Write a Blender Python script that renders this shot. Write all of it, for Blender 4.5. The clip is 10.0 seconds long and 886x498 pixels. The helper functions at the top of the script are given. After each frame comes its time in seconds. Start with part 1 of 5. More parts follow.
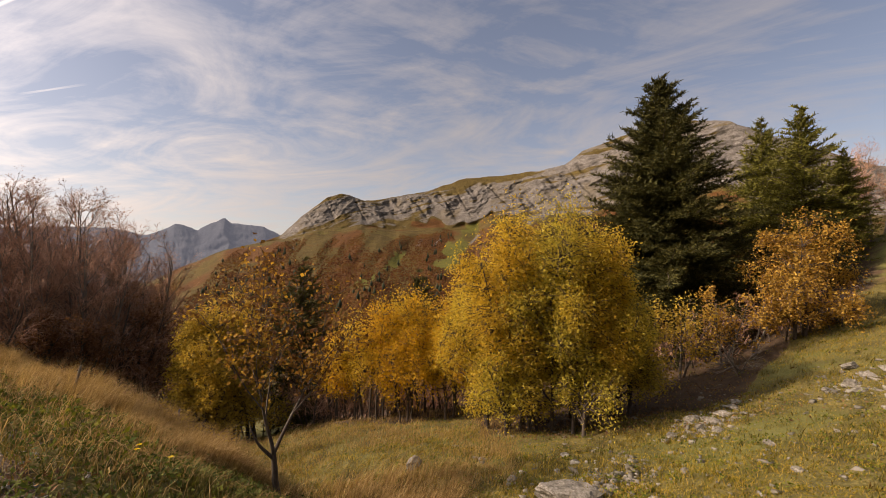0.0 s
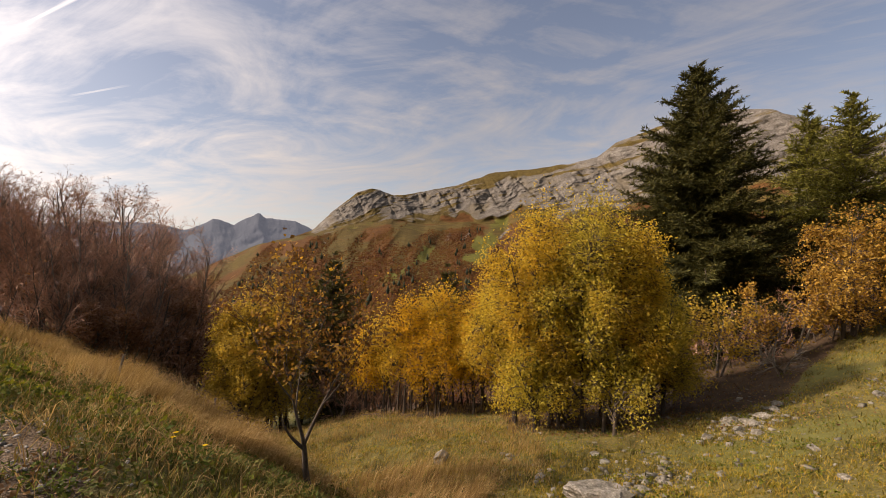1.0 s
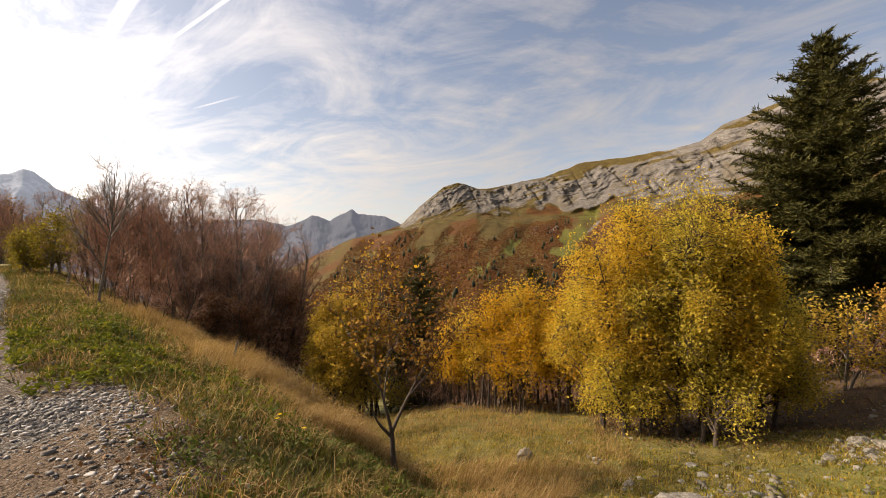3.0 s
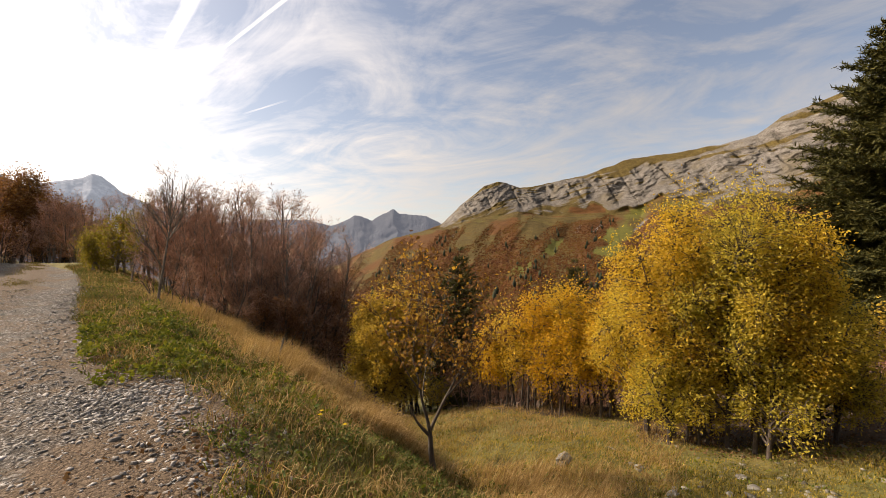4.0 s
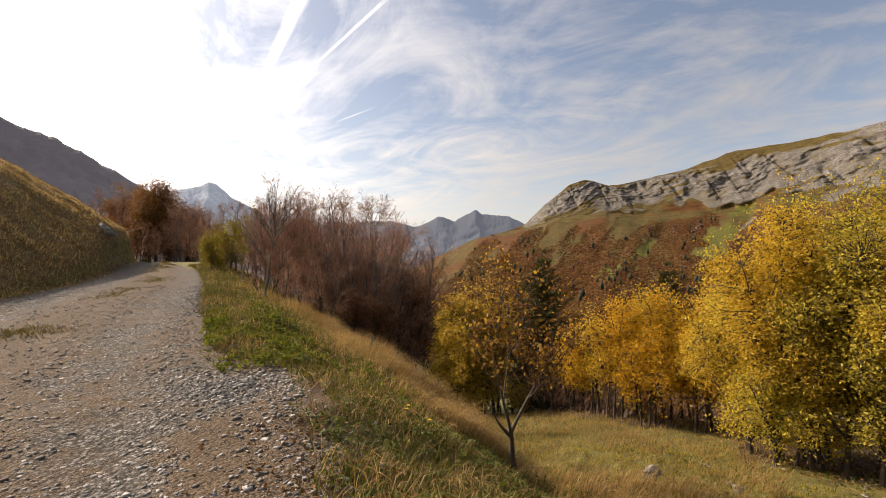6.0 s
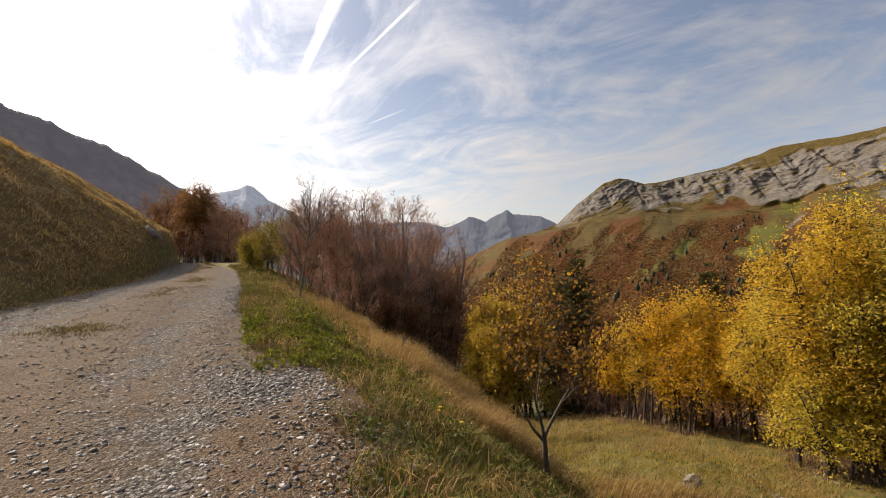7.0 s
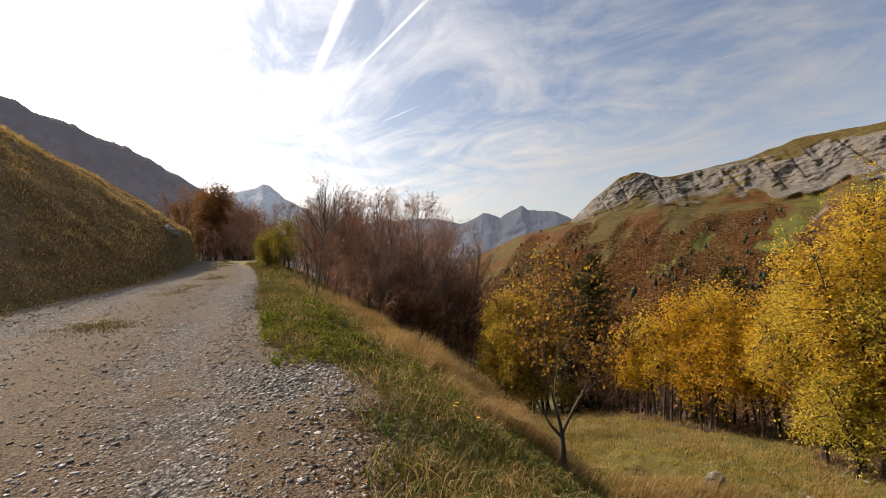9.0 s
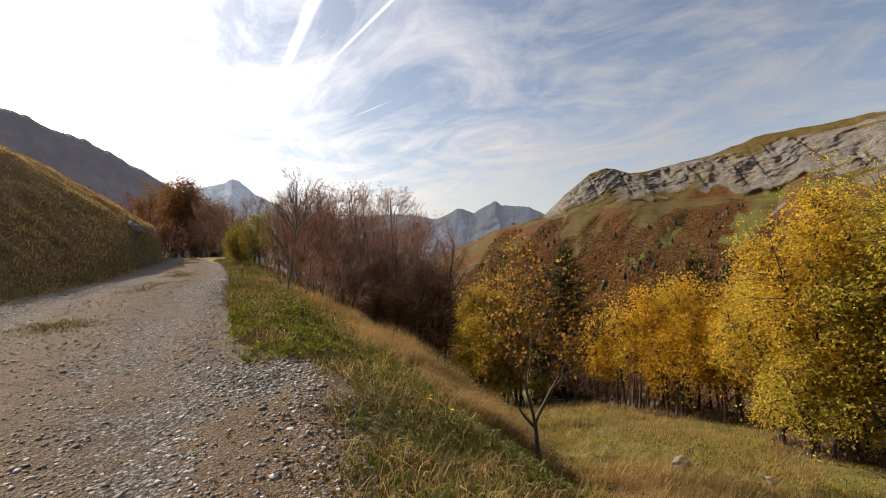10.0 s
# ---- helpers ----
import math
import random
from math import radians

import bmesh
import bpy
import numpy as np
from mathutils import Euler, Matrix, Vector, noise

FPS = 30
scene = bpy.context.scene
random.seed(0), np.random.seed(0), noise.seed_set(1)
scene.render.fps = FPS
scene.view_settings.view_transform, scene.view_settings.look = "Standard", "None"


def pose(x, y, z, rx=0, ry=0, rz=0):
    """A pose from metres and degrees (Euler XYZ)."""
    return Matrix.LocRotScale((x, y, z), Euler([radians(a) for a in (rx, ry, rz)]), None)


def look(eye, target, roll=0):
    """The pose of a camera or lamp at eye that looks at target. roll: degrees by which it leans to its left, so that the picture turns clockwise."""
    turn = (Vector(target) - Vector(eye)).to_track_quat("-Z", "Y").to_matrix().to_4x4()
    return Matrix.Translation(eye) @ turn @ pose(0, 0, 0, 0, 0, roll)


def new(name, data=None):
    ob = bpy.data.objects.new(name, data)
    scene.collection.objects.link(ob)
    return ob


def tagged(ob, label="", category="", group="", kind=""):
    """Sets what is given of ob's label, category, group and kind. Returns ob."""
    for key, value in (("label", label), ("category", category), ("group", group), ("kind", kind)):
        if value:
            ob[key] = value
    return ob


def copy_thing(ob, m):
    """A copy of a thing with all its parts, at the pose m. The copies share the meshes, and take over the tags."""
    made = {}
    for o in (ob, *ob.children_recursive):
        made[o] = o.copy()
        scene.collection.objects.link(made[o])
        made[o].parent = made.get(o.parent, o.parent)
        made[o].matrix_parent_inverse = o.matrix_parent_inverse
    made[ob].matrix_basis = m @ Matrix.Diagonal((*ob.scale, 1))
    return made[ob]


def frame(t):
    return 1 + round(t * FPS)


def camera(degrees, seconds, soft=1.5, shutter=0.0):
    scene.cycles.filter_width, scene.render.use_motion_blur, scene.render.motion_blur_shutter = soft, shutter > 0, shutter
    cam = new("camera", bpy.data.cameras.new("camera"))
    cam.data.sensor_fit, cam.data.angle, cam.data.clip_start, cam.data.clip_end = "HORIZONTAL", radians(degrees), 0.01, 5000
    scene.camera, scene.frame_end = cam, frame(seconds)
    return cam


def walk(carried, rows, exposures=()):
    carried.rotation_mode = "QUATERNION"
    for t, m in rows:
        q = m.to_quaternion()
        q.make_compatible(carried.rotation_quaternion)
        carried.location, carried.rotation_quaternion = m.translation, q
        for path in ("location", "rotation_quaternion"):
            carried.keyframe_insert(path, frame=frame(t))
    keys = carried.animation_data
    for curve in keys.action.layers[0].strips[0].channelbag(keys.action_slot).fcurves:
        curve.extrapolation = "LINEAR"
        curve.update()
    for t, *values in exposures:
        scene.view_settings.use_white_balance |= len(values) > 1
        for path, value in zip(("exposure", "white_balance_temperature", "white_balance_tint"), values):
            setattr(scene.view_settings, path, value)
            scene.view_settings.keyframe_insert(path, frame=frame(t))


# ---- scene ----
# ---- camera ----
cam = camera(88.63, 10.0, soft=0.6)
# seconds, eye, yaw to the left of +y, pitch up, roll
PATH = [
    (0, (-0.075, 0.125, 1.510), -25.92, 2.33, -0.24),
    (0.5, (-0.037, 0.125, 1.519), -24.71, 1.87, -0.27),
    (1, (-0.038, 0.148, 1.518), -22.25, 1.62, -0.06),
    (1.5, (-0.052, 0.156, 1.523), -19.20, 1.46, 0.10),
    (2, (-0.028, 0.133, 1.541), -16.02, 1.08, -0.08),
    (2.5, (-0.016, 0.111, 1.556), -13.64, 0.91, -0.06),
    (4, (0.019, 0.043, 1.602), -6.37, 0.74, 0.09),
    (4.5, (0.037, 0.001, 1.620), -3.22, 0.71, 0.25),
    (5, (0.045, -0.056, 1.636), -0.37, 0.67, 0.38),
    (5.5, (0.036, -0.109, 1.647), 2.00, 0.69, 0.39),
    (6, (0.024, -0.125, 1.648), 4.01, 0.78, 0.31),
    (7.5, (0.013, -0.109, 1.667), 9.51, 0.79, 0.21),
    (8, (0.026, -0.102, 1.666), 10.61, 0.75, 0.13),
    (8.5, (0.034, -0.097, 1.660), 11.07, 0.56, 0.08),
    (9, (0.004, -0.082, 1.645), 9.77, 0.38, -0.25),
    (9.5, (0.014, -0.064, 1.629), 8.05, 0.16, -0.38),
    (10, (0.012, -0.075, 1.619), 6.52, -0.21, -0.61),
]


def heading(az, el):
    a, e = radians(az), radians(el)
    return Vector((math.sin(a) * math.cos(e), math.cos(a) * math.cos(e), math.sin(e)))


walk(cam, [(t, look(eye, Vector(eye) + heading(-yaw, pitch), roll)) for t, eye, yaw, pitch, roll in PATH],
     [(0, 0.66, 7900, 22), (1, 0.70, 7800, 20), (1.5, 0.75, 7800, 19), (2.5, 0.96, 7800, 17), (5, 0.96, 7700, 16), (7.5, 0.78, 7300, 15), (10, 0.78, 7200, 14)])

# ---- sky and sun ----
SUN_AZ, SUN_EL = -70.0, 33.0
sun_way = heading(SUN_AZ, SUN_EL)


def nodes_of(tree):
    tree.nodes.clear()

    def add(kind, **settings):
        node = tree.nodes.new("ShaderNode" + kind)
        for key, value in settings.items():
            if key in node.inputs:
                node.inputs[key].default_value = value
        return node

    def link(a, b, out=0, slot=0):
        tree.links.new(a.outputs[out], b.inputs[slot])
        return b

    return add, link


def math_node(add, link, op, a, b=None, c=None):
    """A maths node on nodes, (node, output) pairs or numbers."""
    node = add("Math")
    node.operation = op
    for slot, value in enumerate((a, b, c)):
        if value is None:
            continue
        if isinstance(value, (int, float)):
            node.inputs[slot].default_value = value
        elif isinstance(value, tuple):
            link(value[0], node, value[1], slot)
        else:
            link(value, node, 0, slot)
    return node


def ramp_node(add, link, source, stops, out=0):
    node = add("ValToRGB")
    cr = node.color_ramp
    cr.elements[0].position, cr.elements[0].color = stops[0][0], (*stops[0][1], 1)
    cr.elements[1].position, cr.elements[1].color = stops[-1][0], (*stops[-1][1], 1)
    for place, col in stops[1:-1]:
        cr.elements.new(place).color = (*col, 1)
    link(source, node, out, 0)
    return node


def mix_node(add, link, fac, a, b, mode="MIX"):
    node = add("MixRGB")
    node.blend_type = mode
    for slot, value in enumerate((fac, a, b)):
        if isinstance(value, (int, float)):
            node.inputs[slot].default_value = value
        elif isinstance(value, tuple) and len(value) == 3:
            node.inputs[slot].default_value = (*value, 1)
        else:
            link(value, node, 0, slot)
    return node


world = bpy.data.worlds.new("world")
scene.world = world
world.use_nodes = True
add, link = nodes_of(world.node_tree)
M = lambda op, a, b=None, c=None: math_node(add, link, op, a, b, c)
sky = add("TexSky")
sky.sky_type, sky.sun_disc = "NISHITA", False
sky.sun_elevation, sky.sun_rotation = radians(SUN_EL), radians(SUN_AZ)
sky.altitude, sky.air_density, sky.dust_density, sky.ozone_density = 1200, 1.0, 1.2, 1.0
co = add("TexCoord")
sep = link(co, add("SeparateXYZ"), 0, 0)
# the cloud sheet: the way of the ray, laid out on a flat layer overhead
lift = M("ADD", M("MAXIMUM", (sep, 2), 0.0), 0.10)
flat = add("CombineXYZ")
px, py = M("DIVIDE", (sep, 0), lift), M("DIVIDE", (sep, 1), lift)
link(px, flat, 0, 0), link(py, flat, 0, 1)


def cirrus(turn, scale, stretch, detail, warp):
    turned, m = add("Mapping"), add("Mapping")
    turned.inputs["Rotation"].default_value = (0, 0, radians(turn))
    m.inputs["Scale"].default_value = (scale * stretch, scale, 1)
    link(link(flat, turned), m)
    n = add("TexNoise", Scale=1.0, Detail=detail, Roughness=0.62, Distortion=warp)
    return link(m, n)


fine, broad, veil = cirrus(58, 1.25, 0.62, 12, 2.6), cirrus(8, 0.62, 0.66, 10, 2.2), cirrus(10, 0.20, 0.7, 3, 0.2)
cover = M("ADD", M("MULTIPLY", fine, 0.75), M("ADD", M("MULTIPLY", broad, 0.55), M("MULTIPLY", veil, 0.25)))
dens = add("MapRange")
dens.inputs["From Min"].default_value, dens.inputs["From Max"].default_value = 0.61, 0.92
dens.clamp = True
# glow of the thin cloud towards the sun, and the pale air above the horizon
dot = add("VectorMath")
dot.operation = "DOT_PRODUCT"
dot.inputs[1].default_value = sun_way
link(co, dot, 0, 0)
toward = M("MAXIMUM", (dot, 1), 0.0)
# clearer sky round the vapour trails
gap_at = heading(-15.0, 21.5)
away = add("VectorMath")
away.operation = "DISTANCE"
away.inputs[1].default_value = gap_at
link(co, away, 0, 0)
clear = M("MAXIMUM", M("SUBTRACT", 1.0, M("DIVIDE", (away, 1), 0.17)), 0.0)
thinner = M("MULTIPLY", M("SUBTRACT", 1.0, toward), 0.075)
link(M("SUBTRACT", M("SUBTRACT", cover, M("MULTIPLY", clear, 0.08)), thinner), dens, 0, 0)
glow = M("ADD", M("MULTIPLY", M("POWER", toward, 5.0), 1.3), M("MULTIPLY", M("POWER", toward, 24.0), 4.0))
low = M("POWER", M("SUBTRACT", 1.0, M("MINIMUM", M("MAXIMUM", (sep, 2), 0.0), 1.0)), 7.0)
thick = M("MINIMUM", M("ADD", M("ADD", M("MULTIPLY_ADD", dens, 0.70, 0.08), M("MULTIPLY", low, 0.72)), M("MULTIPLY", glow, 0.22)), 0.97)


def contrail(ax, ay, bx, by, wide):
    """A vapour trail between two places of the cloud sheet."""
    length = math.hypot(bx - ax, by - ay)
    ux, uy = (bx - ax) / length, (by - ay) / length
    along = M("ADD", M("MULTIPLY", px, ux), M("MULTIPLY_ADD", py, uy, -(ax * ux + ay * uy)))
    side = M("ADD", M("MULTIPLY", px, -uy), M("MULTIPLY_ADD", py, ux, ax * uy - ay * ux))
    ragged = M("MULTIPLY", M("SUBTRACT", fine, 0.5), wide * 1.6)
    core = M("SUBTRACT", 1.0, M("DIVIDE", M("ABSOLUTE", M("ADD", side, ragged)), wide))
    ends = M("MINIMUM", M("MULTIPLY", along, 3.0), M("MULTIPLY", M("SUBTRACT", length, along), 3.0))
    return M("MAXIMUM", M("MULTIPLY", M("MINIMUM", core, M("MINIMUM", ends, 1.0)), M("MULTIPLY_ADD", fine, 1.6, -0.05)), 0.0)


def overhead(az, el):
    w = heading(az, el)
    return w.x / (w.z + 0.10), w.y / (w.z + 0.10)


trails = None
for (a0, e0), (a1, e1), wide in (((-23.2, 18.9), (-8.0, 31.8), 0.013), ((-27, 17.5), (-18.0, 35), 0.036), ((-18.8, 15.3), (-11.5, 18.4), 0.012)):
    line = contrail(*overhead(a0, e0), *overhead(a1, e1), wide)
    trails = line if trails is None else M("MAXIMUM", trails, line)
thick = M("MINIMUM", M("MAXIMUM", thick, M("MULTIPLY", trails, 1.3)), 0.97)
CLOUD, SKY = 6.8, 0.080
bright = M("ADD", M("ADD", M("MULTIPLY_ADD", glow, 1.9, 0.57), M("MULTIPLY", M("POWER", toward, 1.6), 1.05)), M("MULTIPLY", trails, 0.15))
cloud = add("VectorMath")
cloud.operation = "SCALE"
cloud.inputs[0].default_value = (0.965 * CLOUD, 0.985 * CLOUD, 1.01 * CLOUD)
link(bright, cloud, 0, 3)
both = mix_node(add, link, thick, sky, cloud)
bg = add("Background", Strength=SKY)
link(both, bg)
link(bg, add("OutputWorld"))

sun_data = bpy.data.lights.new("sun", "SUN")
sun_data.energy, sun_data.angle, sun_data.color = 3.6, radians(0.6), (1.0, 0.90, 0.76)
sun = new("sun", sun_data)
sun.matrix_world = look((0, 0, 60), Vector((0, 0, 60)) - sun_way)

# ---- materials ----


def surface(name, stops, scale=6.0, fine_scale=60.0, rough=0.9, bump=0.3, depth=0.02, spread=0.5, by="position", translucent=0.0,
            spec=0.25, patches=None, mask=None, stretch=(1, 1, 1), island=0.0):
    """A procedural surface. stops: colours from the darkest to the lightest; by: what the grain is laid out on;
    patches: (scale, low, high, colour) of larger areas with a colour of their own; island: share of colour that differs from piece to piece."""
    m = bpy.data.materials.new(name)
    m.use_nodes = True
    add, link = nodes_of(m.node_tree)
    geo, tc = add("NewGeometry"), add("TexCoord")
    mp = add("Mapping")
    mp.inputs["Scale"].default_value = stretch
    link(geo if by == "position" else tc, mp, 0 if by == "position" else 3, 0)
    big = link(mp, add("TexNoise", Scale=scale, Detail=5.0, Roughness=0.6))
    small = link(mp, add("TexNoise", Scale=fine_scale, Detail=4.0, Roughness=0.65))
    value = math_node(add, link, "ADD", math_node(add, link, "MULTIPLY", big, 1 - spread), math_node(add, link, "MULTIPLY", small, spread))
    if island:
        value = math_node(add, link, "ADD", math_node(add, link, "MULTIPLY", value, 1 - island),
                          math_node(add, link, "MULTIPLY", (geo, geo.outputs.keys().index("Random Per Island")), island))
        lo, hi = (0.12, 0.88) if island > 0.5 else (0.30, 0.72)
    else:
        lo, hi = 0.36, 0.64
    n = len(stops)
    col = ramp_node(add, link, value, [(lo + (hi - lo) * k / max(n - 1, 1), c) for k, c in enumerate(stops)])
    others = []
    for p_scale, p_low, p_high, p_col in patches or ():
        pn = link(mp, add("TexNoise", Scale=p_scale, Detail=4.0, Roughness=0.55, Distortion=0.4))
        fac = ramp_node(add, link, pn, [(p_low, (0, 0, 0)), (p_high, (1, 1, 1))])
        tint = mix_node(add, link, math_node(add, link, "MULTIPLY_ADD", small, 0.9, 0.45), (0, 0, 0), p_col)
        col = mix_node(add, link, fac, col, tint)
    for also in mask[3:] if mask else ():
        extra = add("Attribute")
        extra.attribute_name = also[0]
        fac = ramp_node(add, link, math_node(add, link, "ADD", (extra, 2), math_node(add, link, "MULTIPLY_ADD", big, 1.0, -0.5)), [(0.3, (0, 0, 0)), (0.7, (1, 1, 1))])
        others.append((fac, ramp_node(add, link, value, [(0.36, also[1]), (0.64, also[2])])))
    if mask:
        attr = add("Attribute")
        attr.attribute_name = mask[0]
        edge = math_node(add, link, "ADD", (attr, 2), math_node(add, link, "MULTIPLY_ADD", big, 1.3, -0.65))
        fac = ramp_node(add, link, edge, [(0.35, (0, 0, 0)), (0.65, (1, 1, 1))])
        other = ramp_node(add, link, value, [(0.36, mask[1]), (0.64, mask[2])])
        for fac_, col_ in others:
            other = mix_node(add, link, fac_, other, col_)
        col = mix_node(add, link, fac, col, other)
    bs = add("BsdfPrincipled", Roughness=rough)
    bs.inputs["Specular IOR Level"].default_value = spec
    link(col, bs)
    if bump:
        bn = add("Bump", Strength=bump, Distance=depth)
        link(value if not island else small, bn, 0, bn.inputs.keys().index("Height"))
        link(bn, bs, 0, bs.inputs.keys().index("Normal"))
    out = add("OutputMaterial")
    if translucent:
        tr = add("BsdfTranslucent")
        link(mix_node(add, link, 1.0, col, (1.0, 0.92, 0.6), "MULTIPLY"), tr)
        mx = add("MixShader", Fac=translucent)
        link(bs, mx, 0, 1), link(tr, mx, 0, 2), link(mx, out)
    else:
        link(bs, out)
    return m


# the last, darkest colour pair is leaf litter with the trees' shade painted in
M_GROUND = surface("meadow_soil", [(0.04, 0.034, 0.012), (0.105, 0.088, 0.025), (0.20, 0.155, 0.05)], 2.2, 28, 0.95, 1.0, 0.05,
                   patches=[(0.35, 0.5, 0.62, (0.13, 0.125, 0.035))], mask=("hill", (0.07, 0.044, 0.019), (0.19, 0.13, 0.05), ("litter_shade", (0.030, 0.020, 0.012), (0.085, 0.052, 0.030))))


def gravel_surface(name):
    """Packed limestone chippings: every cell a stone of its own tone, with dirt between and over them."""
    m = bpy.data.materials.new(name)
    m.use_nodes = True
    add, link = nodes_of(m.node_tree)
    geo = add("NewGeometry")
    big = link(geo, add("TexNoise", Scale=1.6, Detail=5.0, Roughness=0.6))
    fine = link(geo, add("TexNoise", Scale=120.0, Detail=3.0))
    warp = add("VectorMath")
    warp.operation = "MULTIPLY_ADD"
    link(link(geo, add("TexNoise", Scale=9.0, Detail=2.0)), warp, 1, 0)
    warp.inputs[1].default_value = (0.05, 0.05, 0.05)
    link(geo, warp, 0, 2)
    coarse, tight = add("TexVoronoi", Scale=30.0), add("TexVoronoi", Scale=72.0)
    link(warp, coarse), link(warp, tight)
    tone = []
    for v in (coarse, tight):
        s = link(v, add("SeparateXYZ"), 1, 0)
        tone.append((s, 0))
    pick = math_node(add, link, "ADD", math_node(add, link, "MULTIPLY", tone[0], 0.5), math_node(add, link, "MULTIPLY", tone[1], 0.5))
    stone = ramp_node(add, link, pick, [(0.20, (0.042, 0.038, 0.034)), (0.5, (0.115, 0.104, 0.092)), (0.72, (0.19, 0.178, 0.166)), (0.88, (0.31, 0.295, 0.275))])
    gap = ramp_node(add, link, coarse, [(0.30, (1, 1, 1)), (0.62, (0.35, 0.31, 0.27))])
    stone = mix_node(add, link, 1.0, stone, gap, "MULTIPLY")
    dirt = ramp_node(add, link, math_node(add, link, "ADD", math_node(add, link, "MULTIPLY", fine, 0.5), math_node(add, link, "MULTIPLY", tone[1], 0.5)),
                     [(0.25, (0.045, 0.030, 0.018)), (0.6, (0.10, 0.068, 0.042)), (0.85, (0.175, 0.127, 0.086))])
    attr = add("Attribute")
    attr.attribute_name = "verge"
    edge = math_node(add, link, "ADD", (attr, 2), math_node(add, link, "MULTIPLY_ADD", big, 2.8, -1.42))
    fac = ramp_node(add, link, edge, [(0.25, (0, 0, 0)), (0.75, (1, 1, 1))])
    col = mix_node(add, link, fac, stone, dirt)
    bs = add("BsdfPrincipled", Roughness=0.92)
    bs.inputs["Specular IOR Level"].default_value = 0.2
    link(col, bs)
    h = math_node(add, link, "ADD", math_node(add, link, "MULTIPLY", coarse, -0.7), math_node(add, link, "ADD", math_node(add, link, "MULTIPLY", tight, -0.3), math_node(add, link, "MULTIPLY", fine, 0.15)))
    bn = add("Bump", Strength=1.0, Distance=0.016)
    link(h, bn, 0, bn.inputs.keys().index("Height"))
    link(bn, bs, 0, bs.inputs.keys().index("Normal"))
    link(bs, add("OutputMaterial"))
    return m


M_GRAVEL = gravel_surface("gravel")
M_STONE = surface("limestone", [(0.075, 0.067, 0.05), (0.17, 0.155, 0.13), (0.31, 0.29, 0.255)], 7, 40, 0.95, 1.0, 0.03, 0.5, by="object",
                  patches=[(5.0, 0.58, 0.7, (0.13, 0.115, 0.085))])
M_PEBBLE = surface("pebbles", [(0.085, 0.077, 0.070), (0.17, 0.158, 0.147), (0.31, 0.295, 0.28)], 9, 80, 0.9, 0.3, 0.01, island=0.75)
M_RUBBLE = surface("field_rubble", [(0.09, 0.08, 0.062), (0.17, 0.155, 0.125), (0.29, 0.27, 0.23)], 14, 90, 0.95, 0.6, 0.01, island=0.55)
M_CLIFF = surface("limestone_cliff", [(0.0522, 0.047, 0.04), (0.117, 0.105, 0.0918), (0.183, 0.169, 0.153)], 0.035, 0.28, 0.95, 1.0, 4.0, 0.55, stretch=(1, 1, 1.6), spec=0.08,
                  mask=("turf", (0.046, 0.032, 0.012), (0.100, 0.073, 0.024), ("lush", (0.056, 0.056, 0.013), (0.11, 0.104, 0.024)), ("heath", (0.056, 0.026, 0.011), (0.105, 0.048, 0.016))), patches=[(0.012, 0.54, 0.66, (0.125, 0.106, 0.078))])
M_BARK = surface("grey_brown_bark", [(0.06, 0.046, 0.036), (0.14, 0.115, 0.093), (0.25, 0.215, 0.18)], 14, 90, 0.9, 0.6, 0.01, 0.5, by="object", stretch=(1, 1, 0.3))
M_BARK_DARK = surface("dark_bark", [(0.03, 0.023, 0.017), (0.065, 0.05, 0.04), (0.11, 0.09, 0.075)], 14, 90, 0.9, 0.5, 0.01, 0.5, by="object", stretch=(1, 1, 0.3))
M_TWIG = surface("reddish_twigs", [(0.189, 0.0988, 0.0644), (0.364, 0.2, 0.133), (0.524, 0.337, 0.234)], 3, 40, 0.9, 0.0, island=0.4)


def leaf_surface(name, stops, tr=0.5):
    return surface(name, stops, 1.2, 30, 0.75, 0.0, island=0.7, translucent=tr, spec=0.14)


M_YELLOW = leaf_surface("yellow_leaves", [(0.26, 0.194, 0.0322), (0.489, 0.38, 0.06), (0.652, 0.522, 0.0829), (0.673, 0.487, 0.0829)], 0.60)
M_GOLD = leaf_surface("golden_leaves", [(0.271, 0.175, 0.0277), (0.5, 0.352, 0.0461), (0.652, 0.477, 0.0646), (0.652, 0.398, 0.06)], 0.60)
M_GOLD_GREEN = leaf_surface("greenish_yellow_leaves", [(0.196, 0.165, 0.0322), (0.38, 0.323, 0.0553), (0.554, 0.466, 0.0738), (0.586, 0.442, 0.0783)], 0.60)
M_ORANGE = leaf_surface("orange_yellow_leaves", [(0.293, 0.17, 0.0217), (0.517, 0.33, 0.0303), (0.64, 0.41, 0.039), (0.595, 0.307, 0.0347)], 0.60)
M_OLIVE = leaf_surface("olive_yellow_leaves", [(0.264, 0.185, 0.0403), (0.465, 0.329, 0.0564), (0.616, 0.43, 0.0645)])
M_MAPLE = leaf_surface("browning_maple_leaves", [(0.075, 0.0375, 0.0182), (0.15, 0.075, 0.026), (0.25, 0.138, 0.0325), (0.5, 0.312, 0.0455)])
M_RUST = leaf_surface("russet_leaves", [(0.105, 0.047, 0.027), (0.19, 0.088, 0.045), (0.28, 0.145, 0.07)], 0.4)
M_BROWN = leaf_surface("brown_beech_leaves", [(0.115, 0.056, 0.024), (0.20, 0.10, 0.036), (0.29, 0.16, 0.052)], 0.35)
M_BEECH = leaf_surface("copper_leaves", [(0.20, 0.105, 0.025), (0.38, 0.22, 0.04), (0.50, 0.32, 0.07)], 0.4)
